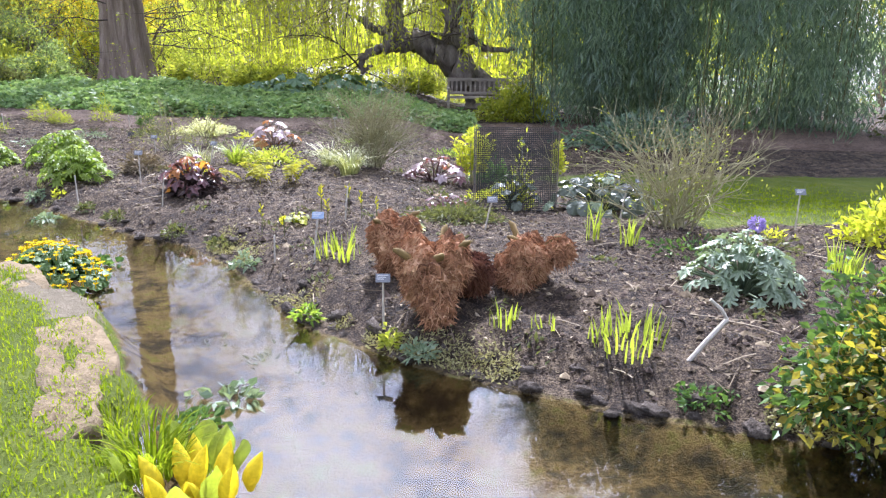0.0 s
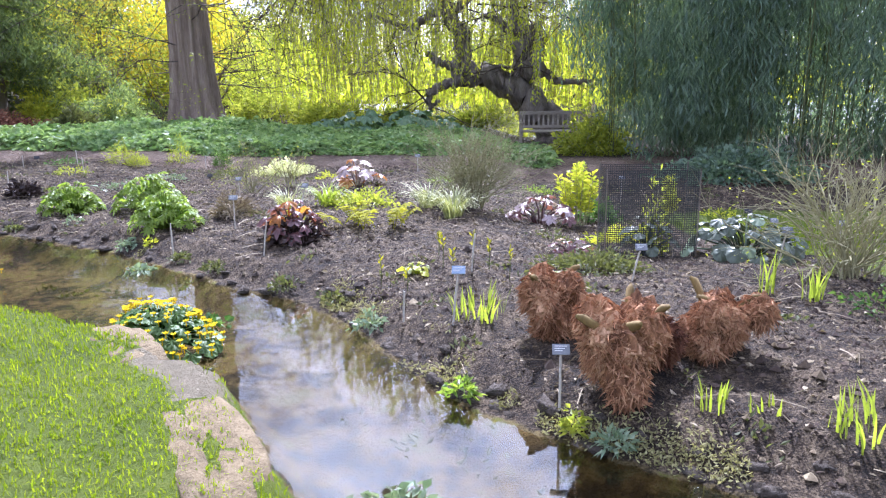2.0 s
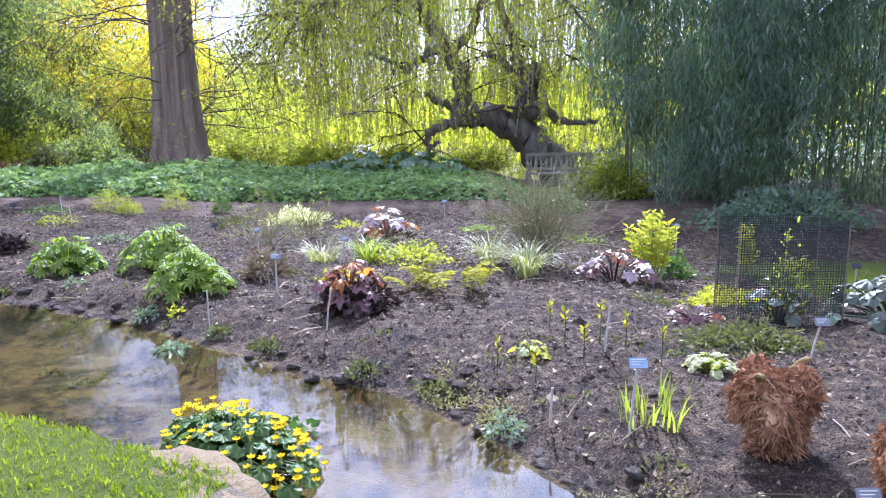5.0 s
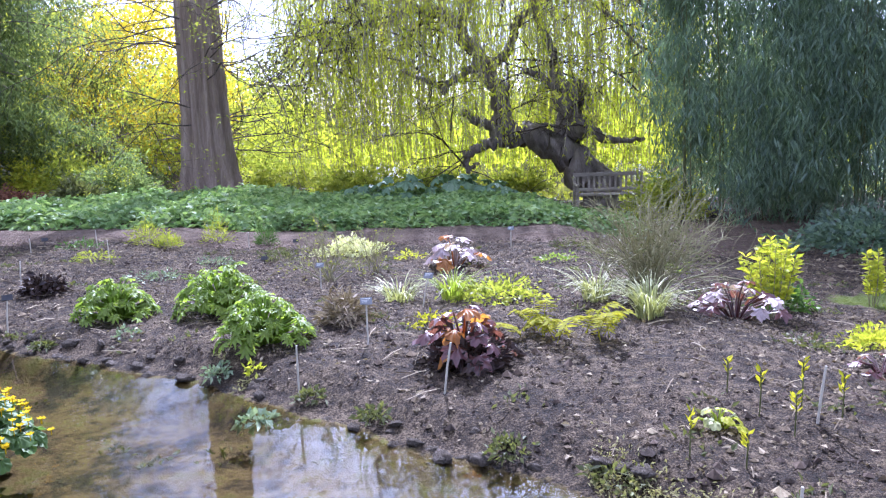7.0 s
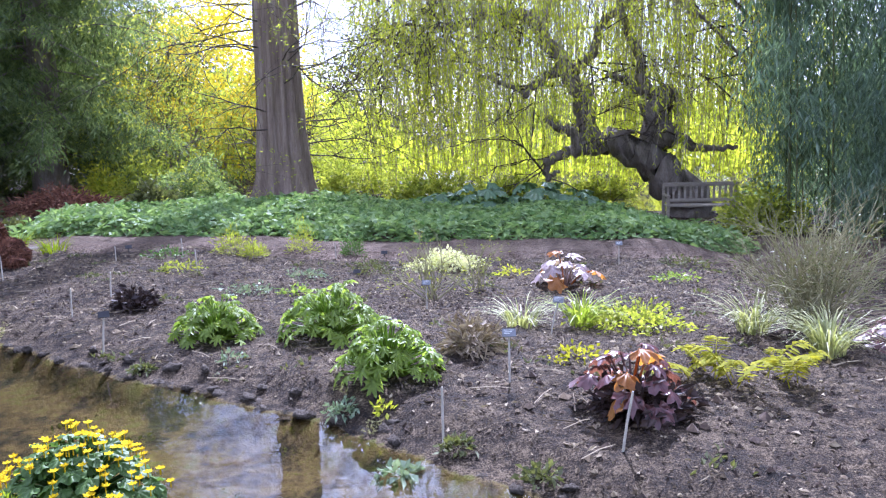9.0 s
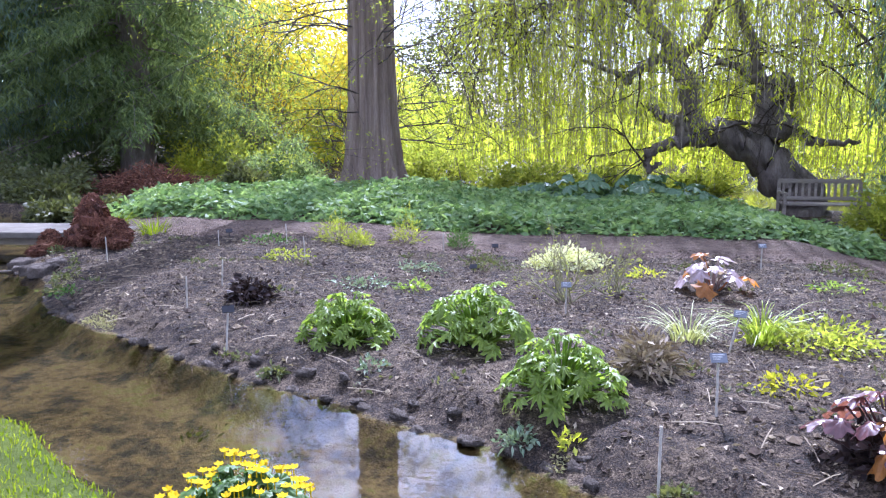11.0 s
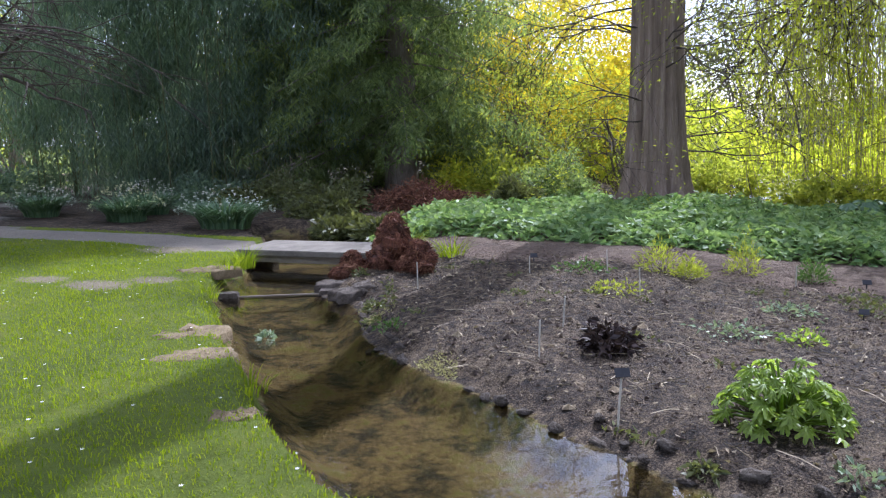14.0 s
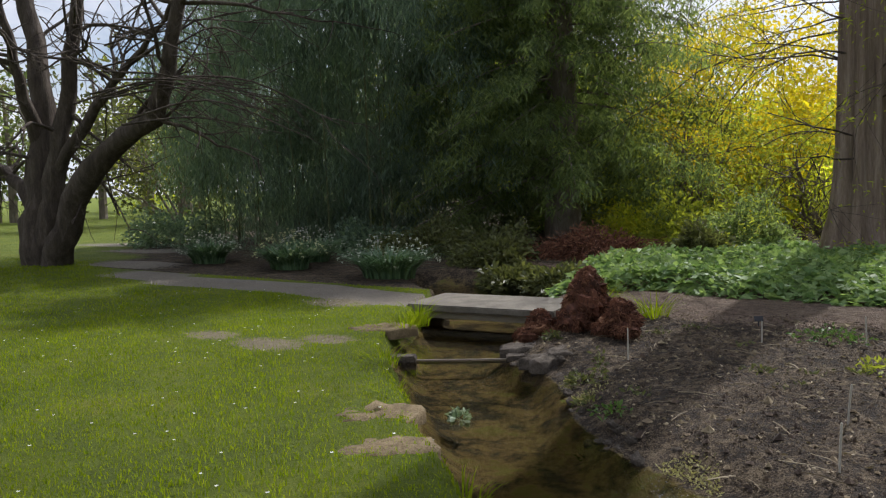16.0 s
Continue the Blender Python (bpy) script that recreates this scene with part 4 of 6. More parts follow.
def tuft(name, x, y, label, category, n, spread, height, width, mat, seed, lean=0.5, group="", stretch=(1, 1), arch=0.0, z=None, single=False):
    """A tuft of narrow blades, upright or arching; single makes each blade a part."""
    rng = np.random.default_rng(seed)
    t = thing(name, x, y, label, category, group, z)
    g = Geo()
    for k in range(n):
        a, r = rng.uniform(0, 2 * np.pi), spread * math.sqrt(rng.random())
        base = np.array([r * math.cos(a) * stretch[0], r * math.sin(a) * stretch[1], -0.02])
        out = np.array([math.cos(a), math.sin(a), 0]) * lean * rng.uniform(0.3, 1.3) + rng.normal(0, 0.12, 3) * np.array([1, 1, 0])
        h = height * rng.uniform(0.55, 1.1)
        s = np.linspace(0, 1, 5)
        pts = base + np.outer(s, [0, 0, h]) + np.outer(s ** 2, out * h) - np.outer(s ** 3, [0, 0, h * arch * rng.uniform(0.6, 1.2)])
        side = np.array([-math.sin(a), math.cos(a), 0]) + rng.normal(0, 0.4, 3) * np.array([1, 1, 0])
        side /= np.linalg.norm(side)
        w = width * np.array([0.7, 1.0, 0.9, 0.6, 0.08])[:, None] * 0.5
        v = np.stack([pts - side * w, pts + side * w], 1).reshape(-1, 3)
        i = np.arange(4)[:, None] * 2
        g.add(v, np.concatenate([i, i + 1, i + 3, i + 2], 1))
        if single:
            part("blade", g, mat, t)
            g = Geo()
    if not single:
        tagged(part("blade_mass", g, mat, t), kind="stuff")
    return t


def mound(name, x, y, label, category, n, radii, leaf, mat, seed, group="", hang=0.1, stems=0, z=None, fill=0.45):
    """A low leafy mound of many small leaves with an uneven top."""
    rng = np.random.default_rng(seed)
    t = thing(name, x, y, label, category, group, z)
    u = unit(rng, n)
    u[:, 2] = np.abs(u[:, 2])
    lump = 1 + 0.22 * np.sin(5 * u[:, 0] + 3 * u[:, 1] + seed) + 0.14 * np.sin(11 * u[:, 1] - 7 * u[:, 0])
    c = u * (rng.uniform(fill, 1.0, n) * lump)[:, None] * np.array(radii)
    g = Geo()
    way = u + rng.standard_normal((n, 3)) * 0.6 - np.array([0, 0, hang])
    g.leaves(c, way, unit(rng, n), leaf[0] * rng.uniform(0.6, 1.3, n), leaf[1] * rng.uniform(0.7, 1.2, n), 0.15, 0.15)
    part("foliage", g, mat, t)
    if stems:
        g, ends = Geo(), []
        for k in range(stems):
            w = np.array([rng.normal(0, 0.5) * radii[0], rng.normal(0, 0.5) * radii[1], radii[2]])
            twigs(g, (rng.normal(0, radii[0] * 0.2), rng.normal(0, radii[1] * 0.2), -0.05), w / np.linalg.norm(w), radii[2] * 0.8, 0.006, rng, 1, ends, 0, 0.5, 2)
        part("twig_mass", g, M_TWIG, t)
    return t


M_SHRUBTWIG = rough_mat("olive_twig", [(0.2, (0.13, 0.12, 0.055)), (0.8, (0.38, 0.35, 0.19))], 20, 90, 0.8, 0.3)


def twig_shrub(x, y, label, height, width, seed, stems=26, leaves=500, leaf_mat_=None, bark=None, leaf=0.028):
    rng = np.random.default_rng(seed)
    t = thing("twiggy_shrub", x, y, label, "shrub")
    g, ends = Geo(), []
    for k in range(stems):
        w = np.array([rng.normal(0, 0.42) * width, rng.normal(0, 0.42) * width, height])
        twigs(g, (rng.normal(0, 0.08) * width, rng.normal(0, 0.08) * width, -0.04), w / np.linalg.norm(w), height * rng.uniform(0.45, 0.66), 0.009, rng, 2, ends, -0.01, 0.34, 3)
    part("twig_mass", g, bark or M_SHRUBTWIG, t, "fine upright bare twigs")
    if leaves:
        e = np.array([p for p, w in ends])
        e = e[rng.integers(0, len(e), leaves)] - np.array([0, 0, 1]) * rng.uniform(0, 0.25, (leaves, 1)) * height
        g = Geo()
        foliage(g, e, 0.03, 2, leaf, leaf * 0.45, rng, -0.4)
        part("foliage", g, leaf_mat_ or M_OLIVE, t, "tiny green buds and leaves")
    return t


def stem_flowers(t, n, spread, height, size, mat, seed, stretch=(1, 1), dome=0.4, name="flower", petals=6):
    """Open flowers on a clump, each a part."""
    rng = np.random.default_rng(seed)
    for k in range(n):
        a, u = rng.uniform(0, 2 * np.pi), math.sqrt(rng.random())
        c = np.array([spread * u * math.cos(a) * stretch[0], spread * u * math.sin(a) * stretch[1], height * (1 - dome * u ** 2) * rng.uniform(0.85, 1.12)])
        g = Geo()
        th = np.arange(petals) / petals * 2 * np.pi + rng.uniform(0, 1)
        way = np.column_stack([np.cos(th), np.sin(th), np.full(petals, 0.45)]) + rng.normal(0, 0.15, 3)
        g.leaves(np.repeat(c[None], petals, 0), way, np.column_stack([-np.sin(th), np.cos(th), np.zeros(petals)]), size, size * 0.85, 0.1)
        g.tube([tuple(c - [0, 0, 0.03]), tuple(c)], 0.003, 3, cap=False)
        part(name, g, mat, t)


def marigold(x, y, spread, height, seed, stretch, turn):
    t = leafy("marsh_marigold", x, y, "marsh marigold clump with golden flowers at the water's edge", "plant", 150, spread, height * 0.92, 0.10, M_MARSH, seed, 5, 0.06, 0.03, 0.1, "marsh marigolds", stretch, None, 0.85, -0.17, True, turn)
    stem_flowers(t, 130, spread * 1.02, height * 1.06, 0.024, M_GOLD, seed + 1, stretch, 0.80)


def crown_stump(x, y, w, h, seed, mat, name, label, category, group, stalks=5, lean=(0, 0), vase=False):
    """A shaggy crown of old fibres round cut stalks."""
    rng = np.random.default_rng(seed)
    t = thing(name, x, y, label, category, group)
    g = Geo()
    for k in range(12 if vase else 9):
        a = k * 2.4 + seed
        r = w * 0.30 * rng.uniform(0.15, 1.0)
        up = k / 9
        r = w * 0.36 * (1 - up) * rng.uniform(0.7, 1.1)
        c = np.array([r * math.cos(a), r * math.sin(a), h * (0.14 + 0.72 * up)])
        rad = np.array([w * (0.26 - 0.10 * up), w * (0.26 - 0.10 * up), h * 0.20])
        if vase:
            up = rng.uniform(0.12, 0.72)
            r = w * (0.12 + 0.30 * up) * rng.uniform(0.5, 1.1)
            c = np.array([r * math.cos(a) + lean[0] * up * 1.5, r * math.sin(a) + lean[1] * up * 1.5, h * up])
            rad = np.array([w * 0.17, w * 0.17, h * 0.24])
        g.blob(c, rad, rng, 0.20, 14, 9)
        n = 700
        u = unit(rng, n)
        way = np.cross(u, unit(rng, n)) + u * rng.uniform(0.0, 0.6, (n, 1)) - np.array([0, 0, 0.2])
        g.leaves(c + u * rad * 1.02, way, unit(rng, n), rng.uniform(0.02, 0.075, n), rng.uniform(0.003, 0.010, n), 0.2, 0.35)
    part("fibre_mass", g, mat, t, "shaggy brown fibres")
    for k in range(stalks):
        a = k * 2.4 + seed
        r = w * 0.22 * rng.uniform(0.4, 1.2)
        p = np.array([r * math.cos(a) + lean[0], r * math.sin(a) + lean[1], h * 0.6])
        g = Geo()
        top = p + np.array([0.09 * math.cos(a), 0.09 * math.sin(a), h * rng.uniform(0.2, 0.42)])
        g.tube([tuple(p), tuple((p + top) / 2 + rng.normal(0, 0.015, 3)), tuple(top), tuple(top + np.array([0.03 * math.cos(a), 0.03 * math.sin(a), 0.012]))], (0.027, 0.021, 0.018, 0.009), 9, 0.16, rng)
        part("cut_stalk", g, M_STUMP, t, "yellow-brown cut leaf stalk", True)
    return t


def plant_label(x, y, h, lean=(0, 0), plate=None, turn=0.0, w=0.08, mat_=None, tall=0.05):
    names = {None: "pale wooden stake pushed into the soil", "grey": "grey plant label on a pale stake", "black": "small black plant label stuck in the soil", "blue": "blue-grey plant label on a pale stake"}
    t = thing("plant_label" if plate else "plant_stake", x, y, names[plate], "label" if plate else "stake", "plant labels in the bed", None, turn)
    g = Geo()
    top = (lean[0], lean[1], h)
    g.tube([(0, 0, -0.06), (lean[0] * 0.5, lean[1] * 0.5, h * 0.5), top], (0.0065, 0.0065, 0.006), 6)
    part("stake", g, M_BLACKPLATE if plate == "black" and h < 0.2 else M_STAKE, t, "", True)
    if plate:
        m = Matrix.Translation((lean[0], lean[1] - 0.008, h)) @ Matrix.Rotation(radians(-38), 4, "X")
        g = Geo()
        g.box((-w / 2, -0.004, -tall * 0.4), (w / 2, 0.004, tall * 0.6), m)
        p = part("plate", g, {"grey": M_GREYPLATE, "black": M_BLACKPLATE, "blue": M_BLUEPLATE}[plate], t)
        if plate != "black":
            for j in range(3):
                g = Geo()
                g.box((-w * 0.38, -0.0065, tall * (0.36 - 0.22 * j)), (w * (0.36 - 0.14 * j), -0.0044, tall * (0.42 - 0.22 * j)), m)
                part("print_line", g, M_PRINT, p)


# ---- the bed ----
for x, y, s, seed in ((-5.30, 8.72, 0.84, 51), (-4.40, 8.73, 1.0, 52), (-3.80, 7.72, 0.86, 53)):
    leafy("rhubarb_plant", x, y, "ornamental rhubarb clump with jagged bright green leaves", "plant", 96, 0.42 * s, 0.40 * s, 0.155 * s, M_RHEUM, seed, 7, 0.50, 0.12, 0.20, "green rhubarb clumps", dome=0.80)

leafy("purple_rhubarb", -2.40, 7.08, "purple-leaved rhubarb with bronze lit top leaves", "plant", 24, 0.28, 0.38, 0.18, M_PURPLE, 61, 5, 0.3, 0.07, 0.2, "purple clumps", alt=(M_BRONZELIT, 0.2), dome=0.6)
mound("withered_base", -2.38, 7.0, "dark withered leaves heaped under the purple rhubarb", "plant", 900, (0.26, 0.22, 0.20), (0.08, 0.035), M_DARKDEAD, 60, hang=0.2, fill=0.1)
leafy("purple_rhubarb", -2.47, 11.0, "purple clump with pale shining leaves in the soil", "plant", 16, 0.32, 0.34, 0.24, M_PALESHEEN, 62, 5, 0.35, 0.07, 0.15, "purple clumps", alt=(M_BRONZELIT, 0.45), dome=0.6)
leafy("purple_rhubarb", -0.10, 8.85, "purple clump with red and pale shining leaves", "plant", 20, 0.40, 0.30, 0.23, M_PURPLE, 63, 5, 0.35, 0.07, 0.15, "purple clumps", alt=(M_PALESHEEN, 0.4), dome=0.6)
leafy("seedling_clump", 0.02, 6.85, "small purple seedling with shining leaves", "plant", 9, 0.20, 0.10, 0.12, M_PALESHEEN, 64, 5, 0.3, 0.07, 0.1, alt=(M_PURPLE, 0.5))
mound("dead_clump", -3.30, 8.20, "withered brown plant clump", "plant", 500, (0.20, 0.18, 0.20), (0.10, 0.02), M_DEADLEAF, 65, stems=6)
mound("dark_clump", -6.45, 9.64, "dark purple-brown withered clump", "plant", 900, (0.19, 0.17, 0.17), (0.07, 0.035), M_DARKDEAD, 66, hang=0.2, fill=0.05)


def spire_shrub(x, y, label, stems, spread, height, leaf, mat, seed):
    """Upright stems set with whorls of narrow leaves, uneven in height."""
    rng = np.random.default_rng(seed)
    t = thing("yellow_shrub", x, y, label, "shrub", "yellow-green shrubs")
    g, lf = Geo(), Geo()
    for k in range(stems):
        a, u = k * 2.4 + seed, math.sqrt((k + 0.4) / stems)
        foot = np.array([0.4 * spread * u * math.cos(a), 0.4 * spread * u * math.sin(a), -0.03])
        tip = np.array([spread * u * math.cos(a), spread * u * math.sin(a), height * rng.uniform(0.5, 0.85)])
        if k % 4 == 0:
            tip[2] = height * rng.uniform(0.9, 1.0)
        s = np.linspace(0, 1, 6)
        pts = foot + np.outer(s, tip - foot) + np.outer(np.sin(s * 3.1), rng.normal(0, 0.02, 3))
        g.tube(pts, np.linspace(0.006, 0.003, 6), 5, cap=False)
        n = int(70 * tip[2] / height)
        v = rng.uniform(0.35, 1.02, n)
        c = np.column_stack([np.interp(v, s, pts[:, i]) for i in range(3)])
        b = rng.uniform(0, 2 * np.pi, n)
        way = np.column_stack([np.cos(b), np.sin(b), rng.uniform(0.1, 1.3, n)])
        lf.leaves(c, way, unit(rng, n), leaf * rng.uniform(0.6, 1.2, n), leaf * 0.34, 0.2, 0.15)
    part("twig_mass", g, M_SHRUBTWIG, t)
    part("foliage", lf, mat, t)


spire_shrub(0.34, 9.25, "upright yellow-green leafy shrub with uneven spires", 17, 0.27, 0.74, 0.085, M_LIME, 67)
spire_shrub(1.46, 9.62, "slim yellow-green leafy shrub", 6, 0.10, 0.54, 0.075, M_LIME, 68)
mound("yellow_shrub", 3.35, 5.4, "yellow-leaved shrub at the edge of the bed", "shrub", 1500, (0.36, 0.36, 0.36), (0.075, 0.035), M_LIME, 69, "yellow-green shrubs", -0.3, 8)
mound("low_green_plant", 0.62, 9.6, "low green leafy plant", "plant", 500, (0.30, 0.24, 0.24), (0.07, 0.035), M_MARSH, 70)

twig_shrub(1.82, 5.95, "bare twiggy shrub with pale upright stems", 1.05, 1.05, 71, 52, 260, M_FRESH)
twig_shrub(-0.84, 8.85, "fine twiggy shrub flushed with tiny green buds", 0.98, 0.78, 72, 70, 900, M_OLIVE)
twig_shrub(-3.80, 10.50, "thin bare shrub with a few buds", 0.72, 0.5, 73, 12, 160, M_FRESH)
twig_shrub(-3.34, 10.80, "thin bare shrub with a few buds", 0.6, 0.45, 74, 8, 120, M_FRESH)

for x, y, n, sp, h, mat, seed, lab in ((-1.01, 8.09, 170, 0.10, 0.46, M_SEDGE, 81, "cream-striped arching sedge tuft"), (-1.30, 8.66, 110, 0.10, 0.42, M_SEDGE, 82, "cream-striped arching sedge tuft"),
                                       (-2.48, 9.02, 110, 0.09, 0.44, M_SHOOT, 83, "green arching grass tuft"), (-2.95, 9.10, 90, 0.12, 0.34, M_SEDGE, 84, "yellowish arching grass tuft")):
    tuft("sedge_tuft", x, y, lab, "grass", n, sp, h, 0.011, mat, seed, 0.9, "sedge tufts", arch=0.55)


def fern_patch(x, y, label, n, spread, length, mat, seed, group="", upright=0.6):
    """Fronds from one root, each a part with its leaflets."""
    rng = np.random.default_rng(seed)
    t = thing("fern_patch", x, y, label, "fern", group)
    for k in range(n):
        a = rng.uniform(0, 2 * np.pi)
        b = np.array([rng.normal(0, spread[0]), rng.normal(0, spread[1]), 0.0])
        out = np.array([math.cos(a), math.sin(a), 0])
        L = length * rng.uniform(0.6, 1.15)
        s = np.linspace(0, 1, 9)
        pts = b + np.outer(s, out * L * 0.75) + np.outer(np.sin(s * 2.2), [0, 0, L * upright])
        g = Geo()
        g.tube(pts, np.linspace(0.004, 0.0015, 9), 3, cap=False)
        side = np.array([-out[1], out[0], 0])
        m = 16
        u = np.linspace(0.15, 1, m)
        c = np.column_stack([np.interp(u, s, pts[:, i]) for i in range(3)])
        for sg in (1, -1):
            g.leaves(c, side * sg + out * 0.35 + rng.normal(0, 0.1, (m, 3)), np.tile(out, (m, 1)), L * 0.30 * np.sin(np.pi * (0.15 + 0.82 * u)), L * 0.085, 0.1, 0.1)
        part("frond", g, mat, t)
    return t


fern_patch(-1.62, 7.45, "yellow fern patch with arching fronds", 13, (0.14, 0.10), 0.31, M_FERN, 91, "yellow ferns")
fern_patch(-2.0, 7.6, "low patch of yellow-green fern fronds", 6, (0.16, 0.10), 0.28, M_FERN, 92, "yellow ferns", 0.4)
mound("spreading_plant", -2.11, 9.02, "spreading bright green leafy plant", "plant", 900, (0.44, 0.34, 0.17), (0.05, 0.024), M_FRESH, 93)
mound("spreading_plant", 0.12, 6.15, "low ferny green plant mat", "plant", 1500, (0.40, 0.28, 0.11), (0.05, 0.018), M_OLIVE, 94)
mound("spreading_plant", 0.62, 7.85, "low green plant mat", "plant", 700, (0.34, 0.3, 0.12), (0.06, 0.025), M_LIME, 95)
mound("pale_mat", -3.80, 12.14, "low mat of cream-yellow flowers", "plant", 1400, (0.42, 0.32, 0.20), (0.055, 0.03), M_CREAM, 96)
for x, y, w, h, mat, seed in ((-6.62, 12.66, 0.22, 0.36, M_FRESH, 101), (-5.83, 13.15, 0.2, 0.40, M_FRESH, 102), (-6.32, 12.58, 0.14, 0.2, M_FRESH, 103), (-5.18, 13.24, 0.16, 0.24, M_MARSH, 104)):
    mound("feathery_plant", x, y, "feathery yellow-green young plant", "plant", 420, (w, w, h), (0.07, 0.012), mat, seed, "feathery plants", -0.7, 4)
for k, (x, y, w, mat) in enumerate(((-6.83, 11.42, 0.28, M_FRESH), (-5.39, 11.58, 0.26, M_SILVER), (-5.73, 10.63, 0.30, M_SILVER), (-5.23, 10.66, 0.22, M_RHEUM), (-4.79, 12.25, 0.28, M_OLIVE), (-3.00, 11.64, 0.2, M_LIME),
                                    (-0.98, 12.18, 0.34, M_OLIVE), (-1.32, 11.24, 0.24, M_RHEUM), (0.06, 11.66, 0.34, M_RHEUM), (-2.6, 7.9, 0.18, M_FERN), (-7.31, 12.22, 0.3, M_MARSH), (-4.62, 11.80, 0.26, M_OLIVE),
                                    (-4.97, 8.14, 0.12, M_SILVER), (-3.75, 7.25, 0.07, M_LIME), (2.18, 9.98, 0.25, M_LIME), (-0.1, 7.6, 0.2, M_OLIVE), (-8.5, 10.0, 0.13, M_OLIVE), (-8.2, 9.75, 0.13, M_MARSH),
                                    (2.3, 5.2, 0.3, M_OLIVE), (2.5, 5.6, 0.16, M_LIME), (1.7, 5.1, 0.3, M_MARSH))):
    mound("bed_plant", x, y, ["low young yellow-green plant in the soil", "low young grey-green plant in the soil"][mat in (M_SILVER, M_OLIVE)], "plant", min(210, int(20 + 900 * w ** 1.4)), (w, w * 0.8, 0.05 + 0.18 * w), (0.05, 0.022), mat, 110 + k, "low bed plants")

# brown fibrous crowns, in a row behind the bank
crown_stump(-0.27, 4.74, 0.37, 0.40, 121, M_FIBRE, "gunnera_crown", "shaggy brown gunnera crown with cut stalks", "plant", "gunnera crowns", 3, (-0.06, 0.02), True)
crown_stump(-0.06, 4.02, 0.50, 0.48, 122, M_FIBRE, "gunnera_crown", "shaggy red-brown gunnera crown with cut stalks", "plant", "gunnera crowns", 5, (0, 0), True)
crown_stump(0.42, 4.45, 0.44, 0.34, 123, M_FIBRE, "gunnera_crown", "shaggy brown gunnera crown leaning over", "plant", "gunnera crowns", 3, (0.12, 0.0), True)
crown_stump(0.16, 4.28, 0.30, 0.26, 124, M_RUST, "gunnera_crown", "low dark gunnera crown between two others", "plant", "gunnera crowns", 1, (0, 0), True)

leafy("primrose", -0.28, 5.62, "primrose with cream flowers and pale leaves", "plant", 40, 0.16, 0.10, 0.062, M_SEDGE, 131, 3, 0.05, 0.05, 0.1, "primroses", alt=(M_LIME, 0.35))
leafy("primrose", -1.2, 6.02, "small pale green primrose", "plant", 11, 0.12, 0.08, 0.07, M_LIME, 132, 3, 0.05, 0.05, 0.1, "primroses", alt=(M_SEDGE, 0.4))
for k, (x, y, n, sp, h) in enumerate(((-0.72, 5.08, 44, 0.17, 0.20), (0.95, 3.62, 60, 0.20, 0.20), (1.1, 5.4, 12, 0.05, 0.30), (1.34, 5.25, 16, 0.07, 0.28), (0.35, 3.85, 18, 0.10, 0.13), (0.55, 3.8, 10, 0.08, 0.10), (2.55, 4.6, 40, 0.12, 0.24))):
    tuft("iris_shoots", x, y, "fresh upright yellow-green iris shoots", "plant", n, sp, h, 0.013, M_SHOOT, 140 + k, 0.25, "iris shoots", single=True)
for k, (x, y, h) in enumerate(((-1.42, 5.75, 0.2), (-1.22, 5.62, 0.16), (-1.0, 6.05, 0.22), (-0.92, 5.85, 0.2), (-0.78, 6.1, 0.24), (-0.66, 5.95, 0.2), (-0.52, 5.7, 0.22), (-1.05, 6.35, 0.18))):
    t = thing("young_shoot", x, y, "single young bronze-stemmed leafy shoot", "plant", "young shoots")
    g = Geo()
    g.tube([(0, 0, -0.02), (0.005, 0.004, h * 0.6), (0, 0, h)], 0.0035, 5)
    part("stem", g, M_OLIVE, t)
    rng = np.random.default_rng(150 + k)
    g = Geo()
    m = 9
    a = rng.uniform(0, 6.28, m)
    g.leaves(np.column_stack([np.zeros((m, 2)), np.linspace(h * 0.6, h, m)]), np.column_stack([np.cos(a), np.sin(a), np.full(m, 1.1)]), unit(rng, m), 0.045, 0.015)
    part("foliage", g, M_FERN, t)

leafy("bergenia", 1.45, 6.85, "dark glossy round-leaved clump beside the netting", "plant", 52, 0.55, 0.34, 0.16, M_BERGENIA, 161, 4, 0.05, 0.03, 0.16, alt=(M_SILVER, 0.12), dome=0.7)
leafy("hellebore", 1.8, 4.35, "grey-green plant with deeply cut shining leaves", "plant", 92, 0.38, 0.36, 0.14, M_SILVER, 162, 7, 0.5, 0.08, 0.16, dome=0.78)
t = thing("drumstick_primula", 2.02, 4.75, "lilac ball flower on a stem", "flower")
g = Geo()
g.tube([(0, 0, -0.02), (0, 0, 0.28)], 0.006, 5)
part("stem", g, M_MARSH, t)
g, rng = Geo(), np.random.default_rng(163)
u = unit(rng, 160)
g.leaves(u * 0.03 + np.array([0, 0, 0.30]), u, unit(rng, 160), 0.032, 0.018)
part("flower_head", g, M_LILAC, t, "round lilac flower head")

mound("red_edged_shrub", 2.1, 2.95, "leafy shrub with yellow and reddish young leaves over the water", "shrub", 2300, (0.58, 0.40, 0.64), (0.052, 0.030), M_REDLEAF, 164, "", -0.1, 14, z=-0.12, fill=0.55)
mound("red_edged_shrub", 2.05, 3.05, "dark green inner shrub at the water's edge", "shrub", 3400, (0.56, 0.38, 0.60), (0.06, 0.034), M_MARSH, 165, "", 0.1, 0, z=-0.12, fill=0.6)

